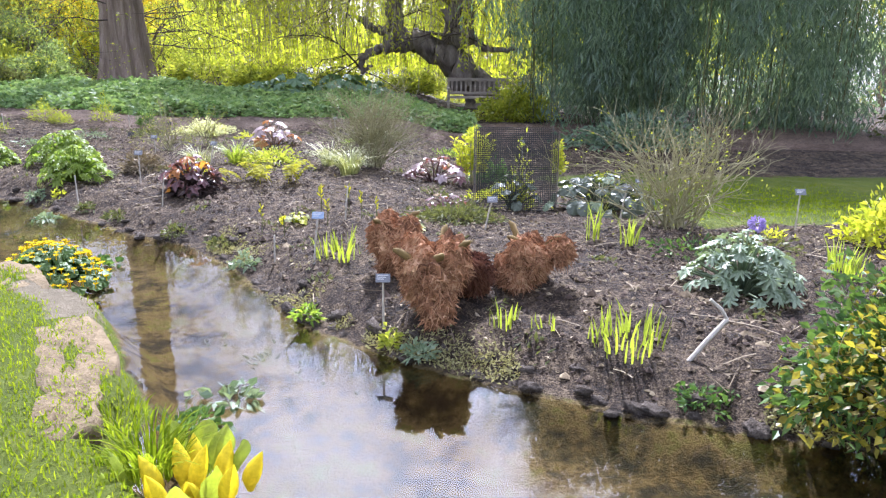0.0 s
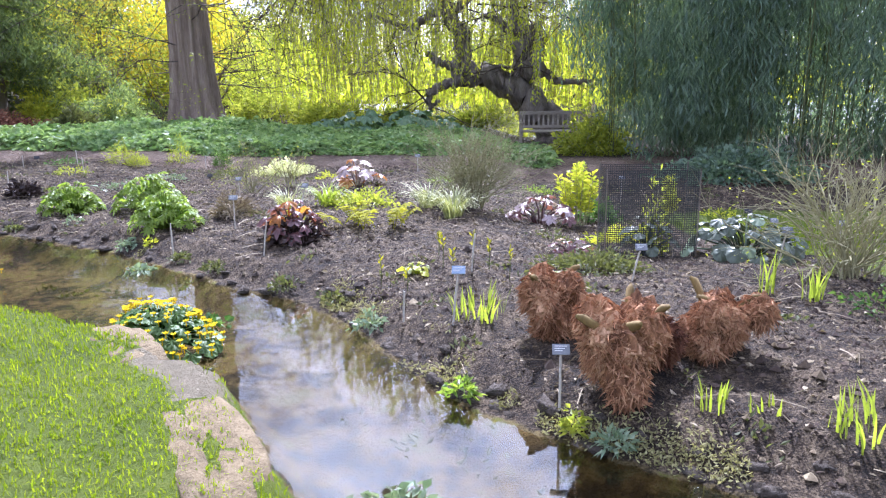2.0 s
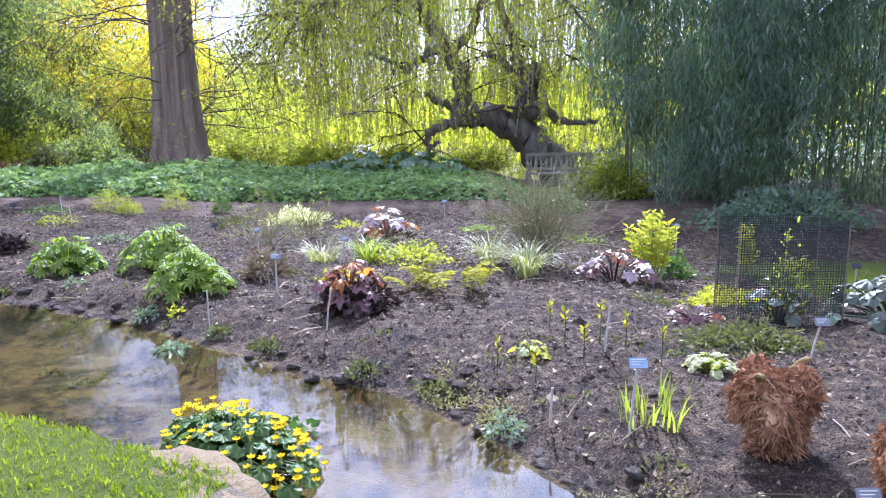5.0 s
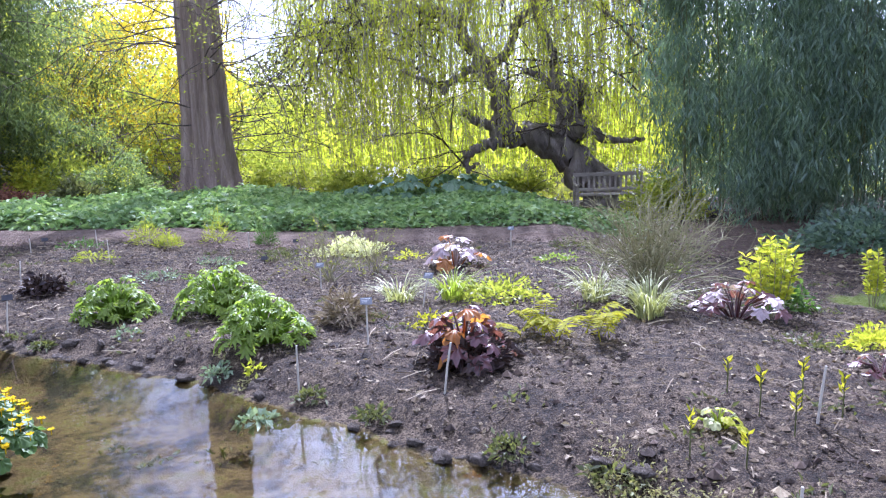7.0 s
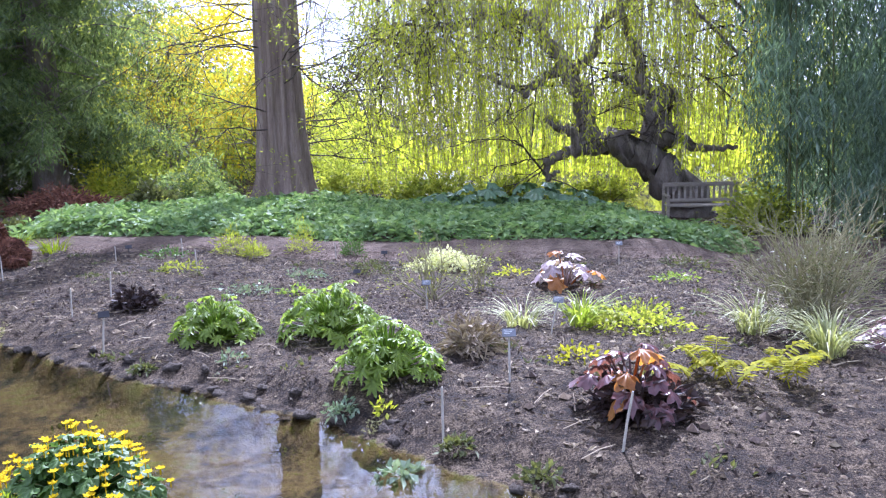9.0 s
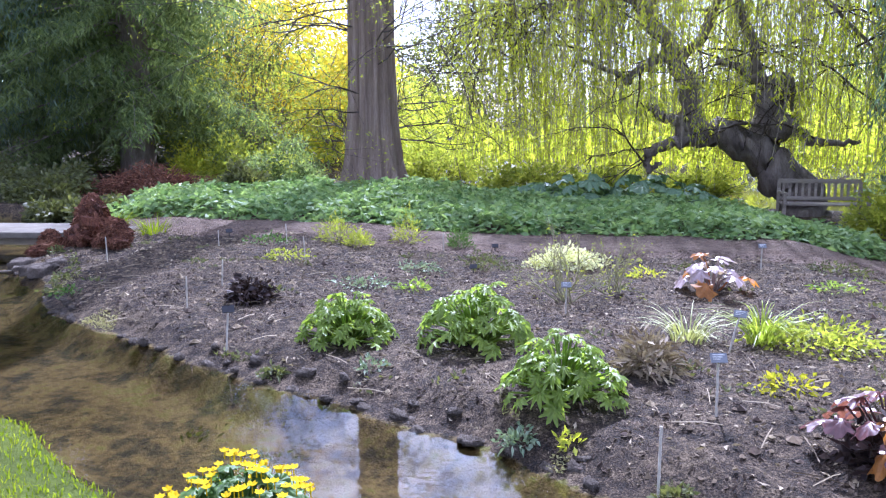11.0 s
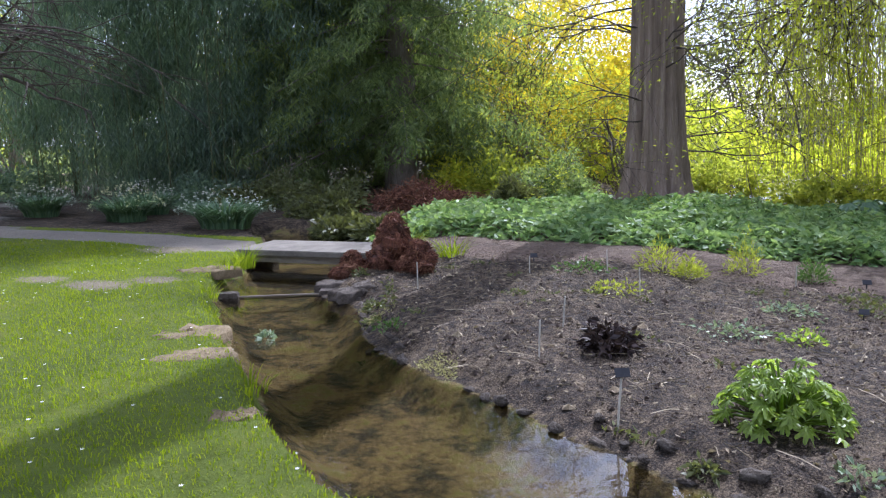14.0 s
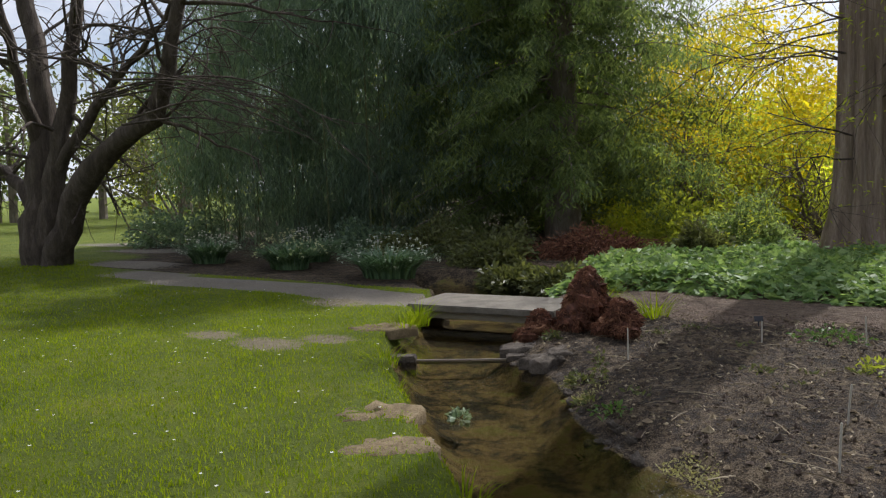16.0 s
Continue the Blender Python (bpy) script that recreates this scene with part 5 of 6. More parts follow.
t = thing("broken_stake", 1.28, 3.45, "broken pale stake leaning in the soil", "stake")
g = Geo()
g.tube([(-0.07, 0, -0.02), (0.02, 0.02, 0.09), (0.12, 0.04, 0.20)], 0.013, 6)
g.tube([(0.12, 0.04, 0.20), (0.09, 0.05, 0.25), (0.03, 0.05, 0.30)], 0.009, 6)
part("stake", g, M_STAKE, t, "", True)


def netting():
    """Dark wire netting round a plant, on posts."""
    t = thing("netting_guard", 0.66, 7.0, "dark wire netting guard round a young plant", "plant guard")
    w, d, h, step = 0.74, 0.42, 0.74, 0.018
    g = Geo()
    corners = np.array([(-w / 2, -d / 2, 0), (w / 2, -d / 2, 0), (w / 2, d / 2, 0), (-w / 2, d / 2, 0)])
    for a, b in zip(corners, np.roll(corners, -1, 0)):
        way = (b - a) / np.linalg.norm(b - a)
        for s in np.arange(0, np.linalg.norm(b - a), step):
            c = a + way * s
            g.add([c, c + way * 0.0044, c + way * 0.0044 + (0, 0, h), c + (0, 0, h)], [(0, 1, 2, 3)])
        for z in np.arange(0.0, h + 0.001, step):
            g.add([a + (0, 0.001, z), b + (0, 0.001, z), b + (0, 0.001, z + 0.0044), a + (0, 0.001, z + 0.0044)], [(0, 1, 2, 3)])
    part("netting", g, M_WIRE, t, "dark fine wire mesh")
    for p in corners:
        g = Geo()
        g.tube([p - (0, 0, 0.05), p + (0, 0, h + 0.02)], 0.005, 6)
        part("post", g, M_BARK, t)


netting()
mound("guarded_plant", 0.72, 7.0, "young yellow-green plant inside the netting", "plant", 260, (0.13, 0.13, 0.62), (0.06, 0.022), M_FRESH, 171, "", -0.5, 3)
leafy("guarded_clump", 0.66, 6.95, "dark leafy clump inside the netting", "plant", 16, 0.24, 0.34, 0.14, M_BERGENIA, 172, 4, 0.05, 0.03, 0.15)

for x, y, h, lean, plate, turn in ((-8.6, 10.95, 0.26, (0.0, 0), None, 0), (-6.80, 9.27, 0.25, (0.01, 0), None, 0), (-6.09, 8.47, 0.30, (0.03, 0.02), "black", 30), (-6.57, 11.39, 0.25, (-0.01, 0), None, 0),
                                   (-6.88, 10.06, 0.24, (0.02, 0), None, 0), (-7.04, 12.09, 0.24, (-0.01, 0), None, 0), (-3.04, 7.5, 0.29, (0, 0.02), "grey", 8), (-3.38, 6.86, 0.34, (0, 0), None, 0),
                                   (-2.52, 6.62, 0.30, (0.05, 0), None, 0), (-1.2, 5.17, 0.20, (0.01, 0), None, 0), (-0.88, 4.92, 0.33, (0.04, 0.03), "blue", 0), (-0.33, 3.98, 0.30, (0.0, 0.0), "grey", 0),
                                   (0.32, 5.78, 0.24, (0.06, 0.0), "grey", 0), (-0.79, 5.92, 0.27, (0.03, 0), None, 0), (1.97, 8.40, 0.26, (0.0, 0), "black", 0), (2.10, 8.05, 0.22, (0.0, 0), "grey", 10),
                                   (-3.80, 9.96, 0.24, (0, 0), "grey", 0), (-5.33, 12.93, 0.22, (0, 0), None, 0), (-8.0, 12.6, 0.07, (0, 0), "black", 30), (-4.70, 13.03, 0.06, (0, 0), "black", 10), (-4.79, 11.64, 0.07, (0, 0), "black", 0),
                                   (-7.80, 11.90, 0.18, (0, 0), None, 0), (-1.75, 12.25, 0.25, (0, 0), "grey", 0), (1.14, 11.04, 0.34, (0, 0), "grey", 0), (-2.74, 8.80, 0.26, (0.06, 0.03), "grey", -20), (1.5, 6.3, 0.28, (0.05, 0), "grey", 0),
                                   (2.75, 5.75, 0.3, (0, 0), "grey", 0), (2.35, 7.2, 0.24, (0, 0), "grey", 0)):
    plant_label(x, y, h, lean, plate, turn)

# ---- the stream's edges ----
marigold(-2.68, 5.0, 0.42, 0.21, 181, (1.35, 0.66), -42)
marigold(-4.95, 6.22, 0.40, 0.34, 183, (1.05, 0.85), -25)
t = thing("skunk_cabbage", -0.88, 2.38, "skunk cabbage with bright yellow spathes by the water", "plant", z=-0.14)
rng = np.random.default_rng(191)
for k in range(9):
    a = k * 2.4
    p = np.array([0.17 * math.sqrt(k / 9) * math.cos(a) * 1.2, 0.16 * math.sqrt(k / 9) * math.sin(a), 0.0])
    h, w = rng.uniform(0.14, 0.22), 0.036
    g = Geo()
    s, th = np.linspace(0, 1, 7), np.linspace(-2.5, 2.5, 9)
    prof = np.array([0.35, 0.6, 0.95, 1.0, 0.85, 0.5, 0.05]) * w
    tip = np.array([math.cos(a), math.sin(a), 0]) * 0.05
    v = [p + tip * ss ** 2 + np.array([r * math.cos(q + a + 3.14), r * math.sin(q + a + 3.14), h * ss]) for ss, r in zip(s, prof) for q in th]
    i = np.arange(63).reshape(7, 9)
    g.add(v, np.stack([i[:-1, :-1], i[:-1, 1:], i[1:, 1:], i[1:, :-1]], -1).reshape(-1, 4))
    part("spathe", g, M_SPATHE, t, "hooded yellow spathe", True)
for k in range(10):
    a = k * 2.4 + 1
    b = np.array([0.13 * math.cos(a) * 1.2 - 0.08, 0.17 * math.sin(a), 0.0])
    v, tri, quad = blade_shape(rng, 3, 0.03, 0.02, 0.1)
    v = v * np.array([0.5, 1, 1])
    g = Geo()
    v = placed(v, tuple(b), rng.normal(0, 0.3), -1.15 + rng.normal(0, 0.2), a - math.pi / 2, 0.25)
    g.add(v, tri)
    g.f.append(quad + g.n - len(v))
    part("leaf", g, M_SHOOT, t, "", True)
tuft("bank_grass", -1.08, 2.5, "lush green grass tuft on the bank", "grass", 150, 0.13, 0.24, 0.010, M_GRASS, 192, 0.6, "bank grass tufts", arch=0.3, z=-0.08)
tuft("bank_grass", -1.32, 2.75, "lush green grass tuft on the bank", "grass", 90, 0.14, 0.12, 0.008, M_GRASS, 193, 0.6, "bank grass tufts", arch=0.3, z=-0.04)
tuft("bank_grass", -1.12, 2.95, "green shoots standing in the water", "grass", 40, 0.07, 0.16, 0.010, M_MARSH, 194, 0.5, "bank grass tufts", z=-0.22)
for k, (x, y, w, mat) in enumerate(((-1.08, 3.0, 0.14, M_MARSH), (-0.98, 3.25, 0.16, M_SILVER), (-3.58, 6.62, 0.10, M_SILVER), (-2.5, 5.3, 0.10, M_MARSH), (-9.2, 9.4, 0.07, M_SILVER))):
    mound("water_plant", x, y, "small leafy water plant in the shallow stream", "plant", 60, (w, w * 0.8, 0.05), (0.06, 0.045), mat, 200 + k, "water plants", z=WATER_Z)
for k, (x, y, w, h, mat) in enumerate(((-0.80, 4.2, 0.10, 0.10, M_RHEUM), (-1.42, 5.18, 0.12, 0.13, M_SILVER), (-0.28, 3.80, 0.06, 0.14, M_FRESH), (-0.12, 3.68, 0.11, 0.09, M_SILVER), (-1.72, 5.75, 0.20, 0.08, M_OLIVE), (-2.9, 6.5, 0.10, 0.10, M_OLIVE),
                                       (-4.0, 7.32, 0.12, 0.10, M_SILVER), (-3.3, 6.85, 0.12, 0.09, M_OLIVE), (-2.2, 6.05, 0.14, 0.10, M_OLIVE), (1.2, 3.15, 0.16, 0.12, M_MARSH), (-8.8, 10.5, 0.16, 0.12, M_OLIVE), (-8.6, 10.4, 0.07, 0.34, M_OLIVE),
                                       (-9.55, 11.45, 0.10, 0.14, M_OLIVE), (-10.0, 12.15, 0.14, 0.16, M_FRESH), (-5.6, 8.12, 0.1, 0.07, M_OLIVE))):
    mound("bank_plant", x, y, "small leafy plant growing on the stream bank", "plant", 60 + int(600 * w), (w * 0.85, w * 0.7, h * 0.75), (0.045, 0.022), mat, 220 + k, "bank plants", z=max(-0.16, ground_z(x, y) - 0.02))
for k, (x, y, n, h) in enumerate(((-11.25, 11.55, 110, 0.34), (-11.05, 11.1, 90, 0.3), (-10.35, 9.95, 50, 0.22), (-9.6, 9.15, 40, 0.2), (-8.2, 8.0, 60, 0.16), (-9.0, 12.55, 80, 0.42), (-9.75, 12.9, 60, 0.45))):
    tuft("bank_grass", x, y, "long green grass hanging over the bank", "grass", n, 0.14, h, 0.010, M_GRASS, 250 + k, 0.7, "bank grass tufts", arch=0.3, z=-0.06)


def stone_edge():
    """Low rough stones along the foot of the bed; each stone is a part."""
    rng = np.random.default_rng(260)
    top = tagged(new("stone_edging"), "low rough mossy stones edging the bed along the stream", "edging", "", "structure")
    meshes = []
    for k in range(9):
        g = Geo()
        g.blob((0, 0, 0), (0.16, 0.10, 0.075), rng, 0.20, 12, 8)
        meshes.append(g.mesh("edging_stone", M_STONE, True))
    line = curve_pts([(x, y, 0) for x, y in FAR[2:25]], 160)
    for k, p in enumerate(line):
        d = line[min(k + 1, 159)] - line[max(k - 1, 0)]
        nrm = np.array([d[1], -d[0], 0]) / np.hypot(d[0], d[1])
        for row in range(2 if rng.random() < 0.35 else 1):
            q = p + nrm * (0.03 + 0.13 * row + rng.normal(0, 0.03))
            ob = new("edging_stone", meshes[rng.integers(9)])
            s = rng.uniform(0.22, 0.44)
            ob.matrix_basis = pose(q[0], q[1], -0.205 + 0.06 * row + rng.normal(0, 0.02), rng.normal(0, 10), rng.normal(0, 10), math.degrees(math.atan2(d[1], d[0])) + rng.normal(0, 15)) @ Matrix.Diagonal((s, s * rng.uniform(0.8, 1.2), s * rng.uniform(0.7, 1.1), 1))
            ob.parent = top


def slab(x, y, lx, ly, turn, seed, label, mat, h=0.10, z=-0.05, name="edging_slab", dip=0.0):
    """An irregular flat stone with rounded edges."""
    rng = np.random.default_rng(seed)
    n = 18
    th = np.arange(n) / n * 2 * np.pi
    q = (np.abs(np.cos(th)) ** 3.5 + np.abs(np.sin(th)) ** 3.5) ** (-1 / 3.5) * (1 + 0.10 * rng.standard_normal(n))
    flat = np.column_stack([np.cos(th) * q * lx / 2, np.sin(th) * q * ly / 2])
    g = Geo()
    v = []
    for s, zz in ((1.0, 0), (1.0, h * 0.75), (0.95, h * 0.95), (0.6, h), (0.25, h * 1.02)):
        v.append(np.column_stack([flat * s, zz + 0.010 * rng.standard_normal(n)]))
    i = np.arange(5 * n).reshape(5, n)
    g.add(np.concatenate(v), np.stack([i[:-1], np.roll(i[:-1], -1, 1), np.roll(i[1:], -1, 1), i[1:]], -1).reshape(-1, 4))
    g.f.append(i[4][None])
    ob = part(name, g, mat, None, "", True)
    ob.matrix_basis = pose(x, y, z, dip, 0, turn)
    return tagged(ob, label, "stone", "edging slabs")


stone_edge()
slab(-1.74, 3.28, 1.1, 0.36, 121, 271, "weathered sandstone slab set in the lawn's edge", M_SAND, 0.10, -0.078)
slab(-1.5, 2.72, 0.45, 0.26, 105, 276, "weathered sandstone slab set in the lawn's edge", M_SAND, 0.09, -0.068)
slab(-2.66, 4.42, 0.72, 0.34, 128, 272, "weathered sandstone slab beside the marsh marigold", M_SAND, 0.10, -0.09)
slab(-9.3, 8.72, 0.50, 0.36, 40, 273, "brown flat stone at the lawn's edge", M_SAND, 0.09, -0.065)
slab(-8.85, 8.28, 0.52, 0.34, 45, 274, "pale flat stone at the lawn's edge", M_SAND, 0.09, -0.065)
slab(-7.85, 7.5, 0.24, 0.18, 40, 275, "flat stone sunk in the lawn's edge", M_SAND, 0.09, -0.07)
slab(-11.2, 10.95, 0.6, 0.42, 55, 277, "mossy yellow stone at the lawn's corner by the bridge", M_SAND, 0.10, -0.08)
slab(-9.75, 11.35, 0.55, 0.30, 30, 278, "rough stone beside the small weir", M_STONE, 0.11, -0.22)
slab(-9.9, 11.85, 0.4, 0.3, 10, 279, "rough stone under the end of the footbridge", M_STONE, 0.11, -0.2)
slab(-9.35, 10.95, 0.4, 0.3, 70, 280, "rough stone at the corner of the bed", M_STONE, 0.11, -0.2)
slab(-9.25, 11.15, 0.35, 0.3, 10, 281, "rough stone at the corner of the bed", M_STONE, 0.11, -0.17)

t = thing("footbridge", -10.95, 12.62, "weathered concrete slab footbridge over the stream", "bridge", z=0.0, turn=7)
def plank(name, lo, hi, mat, parent, label="", bevel=0.012):
    bm = bmesh.new()
    bmesh.ops.create_cube(bm, size=1.0)
    for v in bm.verts:
        v.co = Vector([lo[i] + (hi[i] - lo[i]) * (v.co[i] + 0.5) for i in range(3)])
    bmesh.ops.bevel(bm, geom=bm.edges[:], offset=bevel, segments=2, affect="EDGES")
    me = bpy.data.meshes.new(name)
    bm.to_mesh(me)
    bm.free()
    me.materials.append(mat)
    ob = new(name, me)
    ob.parent = parent
    if label:
        tagged(ob, label)
    return ob


plank("deck_slab", (-0.92, -0.46, -0.03), (0.92, 0.46, 0.045), M_SLAB, t, "worn grey slab")
plank("edge_beam", (-0.9, -0.33, -0.13), (0.9, -0.22, -0.021), M_TIMBER, t, "darker beam under the slab")
plank("edge_beam", (-0.9, 0.22, -0.13), (0.9, 0.33, -0.021), M_TIMBER, t)
plank("abutment", (-1.05, -0.36, -0.45), (-0.8, 0.36, -0.022), M_STONE, t, "rough stone abutment")
plank("abutment", (0.8, -0.36, -0.45), (1.05, 0.36, -0.022), M_STONE, t)
t = thing("small_weir", -10.2, 10.86, "low timber weir board across the stream", "weir", z=-0.225, turn=31)
plank("weir_board", (-0.62, -0.018, -0.005), (0.62, 0.018, 0.036), M_TIMBER, t, "wet grey board")
plank("end_block", (-0.78, -0.07, -0.15), (-0.42, 0.07, 0.08), M_STONE, t, "square stone end block")
plank("end_block", (0.42, -0.10, -0.15), (0.8, 0.10, 0.075), M_STONE, t)

t = crown_stump(-9.45, 12.0, 0.60, 0.62, 291, M_RUST, "fern_stump", "rust-brown shaggy fern stump at the bed's corner", "plant", "fern stumps", 0)
crown_stump(-9.0, 11.75, 0.46, 0.34, 292, M_RUST, "fern_stump", "low rust-brown fern stump beside a taller one", "plant", "fern stumps", 0)
crown_stump(-9.85, 11.75, 0.40, 0.28, 293, M_RUST, "fern_stump", "low rust-brown fern stump beside a taller one", "plant", "fern stumps", 0)

# ---- beyond the bed ----
def ground_carpet():
    rng = np.random.default_rng(301)
    n = 46000
    x, y = rng.uniform(-11.6, 0.6, n), rng.uniform(14.0, 19.8, n)
    front = 14.45 - 0.04 * (-x - 3).clip(0, 9) + 0.15 * np.sin(x * 3.1) * np.sin(x * 1.3 + 1)
    keep = (y > front) & (y < 19.6 - 0.6 * (x + 3).clip(0, 4)) & (np.hypot(x + 8.0, y - 19.6) > 0.95) & (x > -11.2 + 0.2 * np.sin(y * 3)) & ~inside(np.column_stack([x, y]), STREAM)
    x, y, front = x[keep], y[keep], front[keep]
    n = len(x)
    z = lie(np.column_stack([x, y]))[0]
    hgt = (0.21 + 0.09 * wave(x, y, 1.8) + 0.07 * wave(x, y, 6.0)) * smooth01(y - front, -0.05, 0.35)
    g = Geo()
    way = unit(rng, n) * np.array([1, 1, 0.3]) + np.array([0, 0, 0.12])
    g.leaves(np.column_stack([x, y, z + hgt * rng.uniform(0.35, 1.0, n)]), way, unit(rng, n) * np.array([1, 1, 0.3]), rng.uniform(0.10, 0.19, n), rng.uniform(0.05, 0.10, n), -0.15, 0.25)
    tagged(part("ground_cover", g, M_COVER), "dense carpet of grey-green woodland leaves behind the bed", "ground cover", "", "stuff")


ground_carpet()
for k, (x, y, s) in enumerate(((-3.6, 18.3, 1.0), (-2.5, 18.5, 1.1), (-1.7, 18.1, 0.9), (-4.4, 18.6, 0.8))):
    leafy("broadleaf_clump", x, y, "mound of broad dark green leaves behind the ground cover", "plant", 18, 0.62 * s, 0.56 * s, 0.46 * s, M_BIGLEAF, 310 + k, 6, 0.2, 0.05, 0.18, "broad-leaved mounds")
mound("evergreen_bush", -9.75, 19.1, "round dark evergreen bush beside the redwood", "bush", 3800, (0.85, 0.75, 0.95), (0.085, 0.045), M_CONIFER, 321, fill=0.7)
mound("dead_fern_mound", -12.2, 18.0, "low mound of red-brown dead ferns", "plant", 5000, (1.5, 1.0, 0.48), (0.16, 0.022), M_RUST, 322, hang=0.5)
for k, (x, y, w, h, mat, lab) in enumerate(((-11.3, 20.4, 1.3, 1.0, M_FRESH, "yellow-green low shrub behind the mound"), (-12.6, 21.0, 1.0, 0.8, M_LIME, "bright lime low shrub behind the mound"), (-14.0, 17.4, 1.0, 0.55, M_OLIVE, "olive low shrub by the pond's edge"), (-13.2, 16.1, 0.7, 0.42, M_OLIVE, "olive low shrub by the pond's edge"),
                                            (-15.6, 17.6, 1.2, 0.6, M_OLIVE, "olive low shrub under the conifer"), (-10.3, 18.0, 0.55, 0.6, M_OLIVE, "olive low shrub beside the evergreen bush"), (-17.5, 17.6, 1.2, 0.6, M_BAMBOO, "dark low shrub under the bamboo"), (-24.6, 17.6, 1.6, 1.0, M_BAMBOO, "dark low shrub by the gravel path"),
                                            (-12.3, 15.2, 0.55, 0.35, M_OLIVE, "olive low plant behind the footbridge"), (-11.3, 15.0, 0.5, 0.32, M_OLIVE, "olive low plant behind the footbridge"), (3.4, 13.2, 1.2, 0.45, M_BAMBOO, "low dark bamboo skirt"), (1.6, 17.6, 0.9, 0.8, M_FRESH, "light green shrub beside the bench"), (9.5, 13.6, 1.6, 1.2, M_OLIVE, "olive shrub beside the bamboo"),
                                            (-7.0, 22.5, 1.2, 0.9, M_FRESH, "light green low shrub behind the redwood"),
                                            # added shrubs that cover the pond's bright reflection below the willow
                                            (-4.9, 21.0, 1.1, 0.62, M_FRESH, "light green low shrub added under the willow to screen the pond's glare"), (-3.0, 21.4, 1.0, 0.5, M_FRESH, "light green low shrub added under the willow to screen the pond's glare"), (-0.9, 21.9, 0.9, 0.5, M_FRESH, "light green low shrub added under the willow to screen the pond's glare"),
                                            (5.0, 21.6, 2.4, 2.2, M_BAMBOO, "dark undergrowth behind the bamboo thicket"), (9.0, 20.6, 2.6, 2.4, M_BAMBOO, "dark undergrowth behind the bamboo thicket"),
                                            (-14.6, 24.6, 2.4, 1.5, M_CONIFER, "dark undergrowth behind the conifer"), (-17.6, 23.6, 2.0, 1.5, M_CONIFER, "dark undergrowth behind the conifer"))):
    mound("low_shrub", x, y, lab, "shrub", int(1500 + 900 * w), (w, w * 0.75, h), (0.13, 0.06), mat, 330 + k, "background shrubs", stems=5)


def narcissus(x, y, w, seed, petal, label):
    t = tuft("narcissus_clump", x, y, label, "plant", 620, w * 0.30, 0.66, 0.028, M_BIGLEAF, seed, 0.95, "narcissus clumps", (1.3, 0.9), 0.45)
    stem_flowers(t, 110, w * 0.70, 0.66, 0.030, petal, seed + 1, (1.2, 0.8), 0.62)


narcissus(-19.1, 14.7, 1.0, 351, M_WHITE, "white narcissus clump beside the gravel path")
narcissus(-16.5, 14.5, 1.0, 353, M_CREAM, "cream-yellow narcissus clump beside the gravel path")
narcissus(-17.2, 15.7, 1.0, 357, M_WHITE, "white narcissus clump behind another")
narcissus(-13.9, 14.2, 1.15, 355, M_WHITE, "white narcissus clump near the footbridge")


def bench(x, y, z, turn, label):
    t = thing("garden_bench", x, y, label, "bench", "garden benches", z, turn)
    plank("top_rail", (-0.75, 0.20, 0.78), (0.75, 0.25, 0.86), M_TIMBER, t)
    plank("lower_rail", (-0.70, 0.20, 0.46), (0.70, 0.24, 0.53), M_TIMBER, t)
    for k in range(12):
        plank("back_slat", (-0.66 + k * 0.115, 0.21, 0.53), (-0.615 + k * 0.115, 0.235, 0.78), M_TIMBER, t, "", 0.004)
    for k in range(4):
        plank("seat_slat", (-0.72, -0.24 + k * 0.115, 0.40), (0.72, -0.14 + k * 0.115, 0.43), M_TIMBER, t, "", 0.006)
    for sx in (-0.75, 0.69):
        plank("leg", (sx, -0.27, 0.0), (sx + 0.06, -0.21, 0.60), M_TIMBER, t)
        plank("leg", (sx, 0.19, 0.0), (sx + 0.06, 0.25, 0.86), M_TIMBER, t)
        plank("armrest", (sx - 0.01, -0.30, 0.60), (sx + 0.07, 0.20, 0.64), M_TIMBER, t)


bench(0.82, 18.85, ground_z(0.82, 18.85), 0, "weathered slatted wooden bench beneath the willow")
bench(-35.0, 16.0, ground_z(-35.0, 16.0), 60, "pale slatted wooden bench on the far lawn")


# ---- far woods that close the place ----
def far_woods():
    rng = np.random.default_rng(401)
    sets = {}
    for k in range(230):
        a = rng.uniform(0, 2 * np.pi)
        r = rng.uniform(44, 78)
        x, y = -6 + r * math.cos(a), 8 + r * math.sin(a)
        north = y > 25 and -30 < x < 25
        h = rng.uniform(3.2, 5.0) if north else rng.uniform(8, 13)
        w = rng.uniform(5, 9)
        sets.setdefault(int(rng.integers(3)), []).append((x, y, h, w))
    for kind, mat, lab in ((0, M_OLIVE, "distant olive-green woods round the garden"), (1, M_FRESH, "distant light green woods round the garden"), (2, M_CONIFER, "distant dark evergreen woods round the garden")):
        g, tr = Geo(), Geo()
        for x, y, h, w in sets[kind]:
            tr.tube([(x, y, -1.2), (x + 0.2, y, h * 0.4), (x - 0.1, y, h * 0.85)], (0.28, 0.2, 0.05), 6)
            n = 44
            u = unit(rng, n)
            c = u * rng.uniform(0.45, 1.0, (n, 1)) * np.array([w / 2, w / 2, h * 0.5]) + np.array([x, y, h * 0.52])
            foliage(g, c, 0.85, 20, 0.44, 0.25, rng, 0.2)
        tagged(part("far_woods", g, mat), lab, "woods", "", "stuff")
        tagged(part("far_trunks", tr, M_BARK), "dark trunks of the distant woods", "woods", "", "stuff")


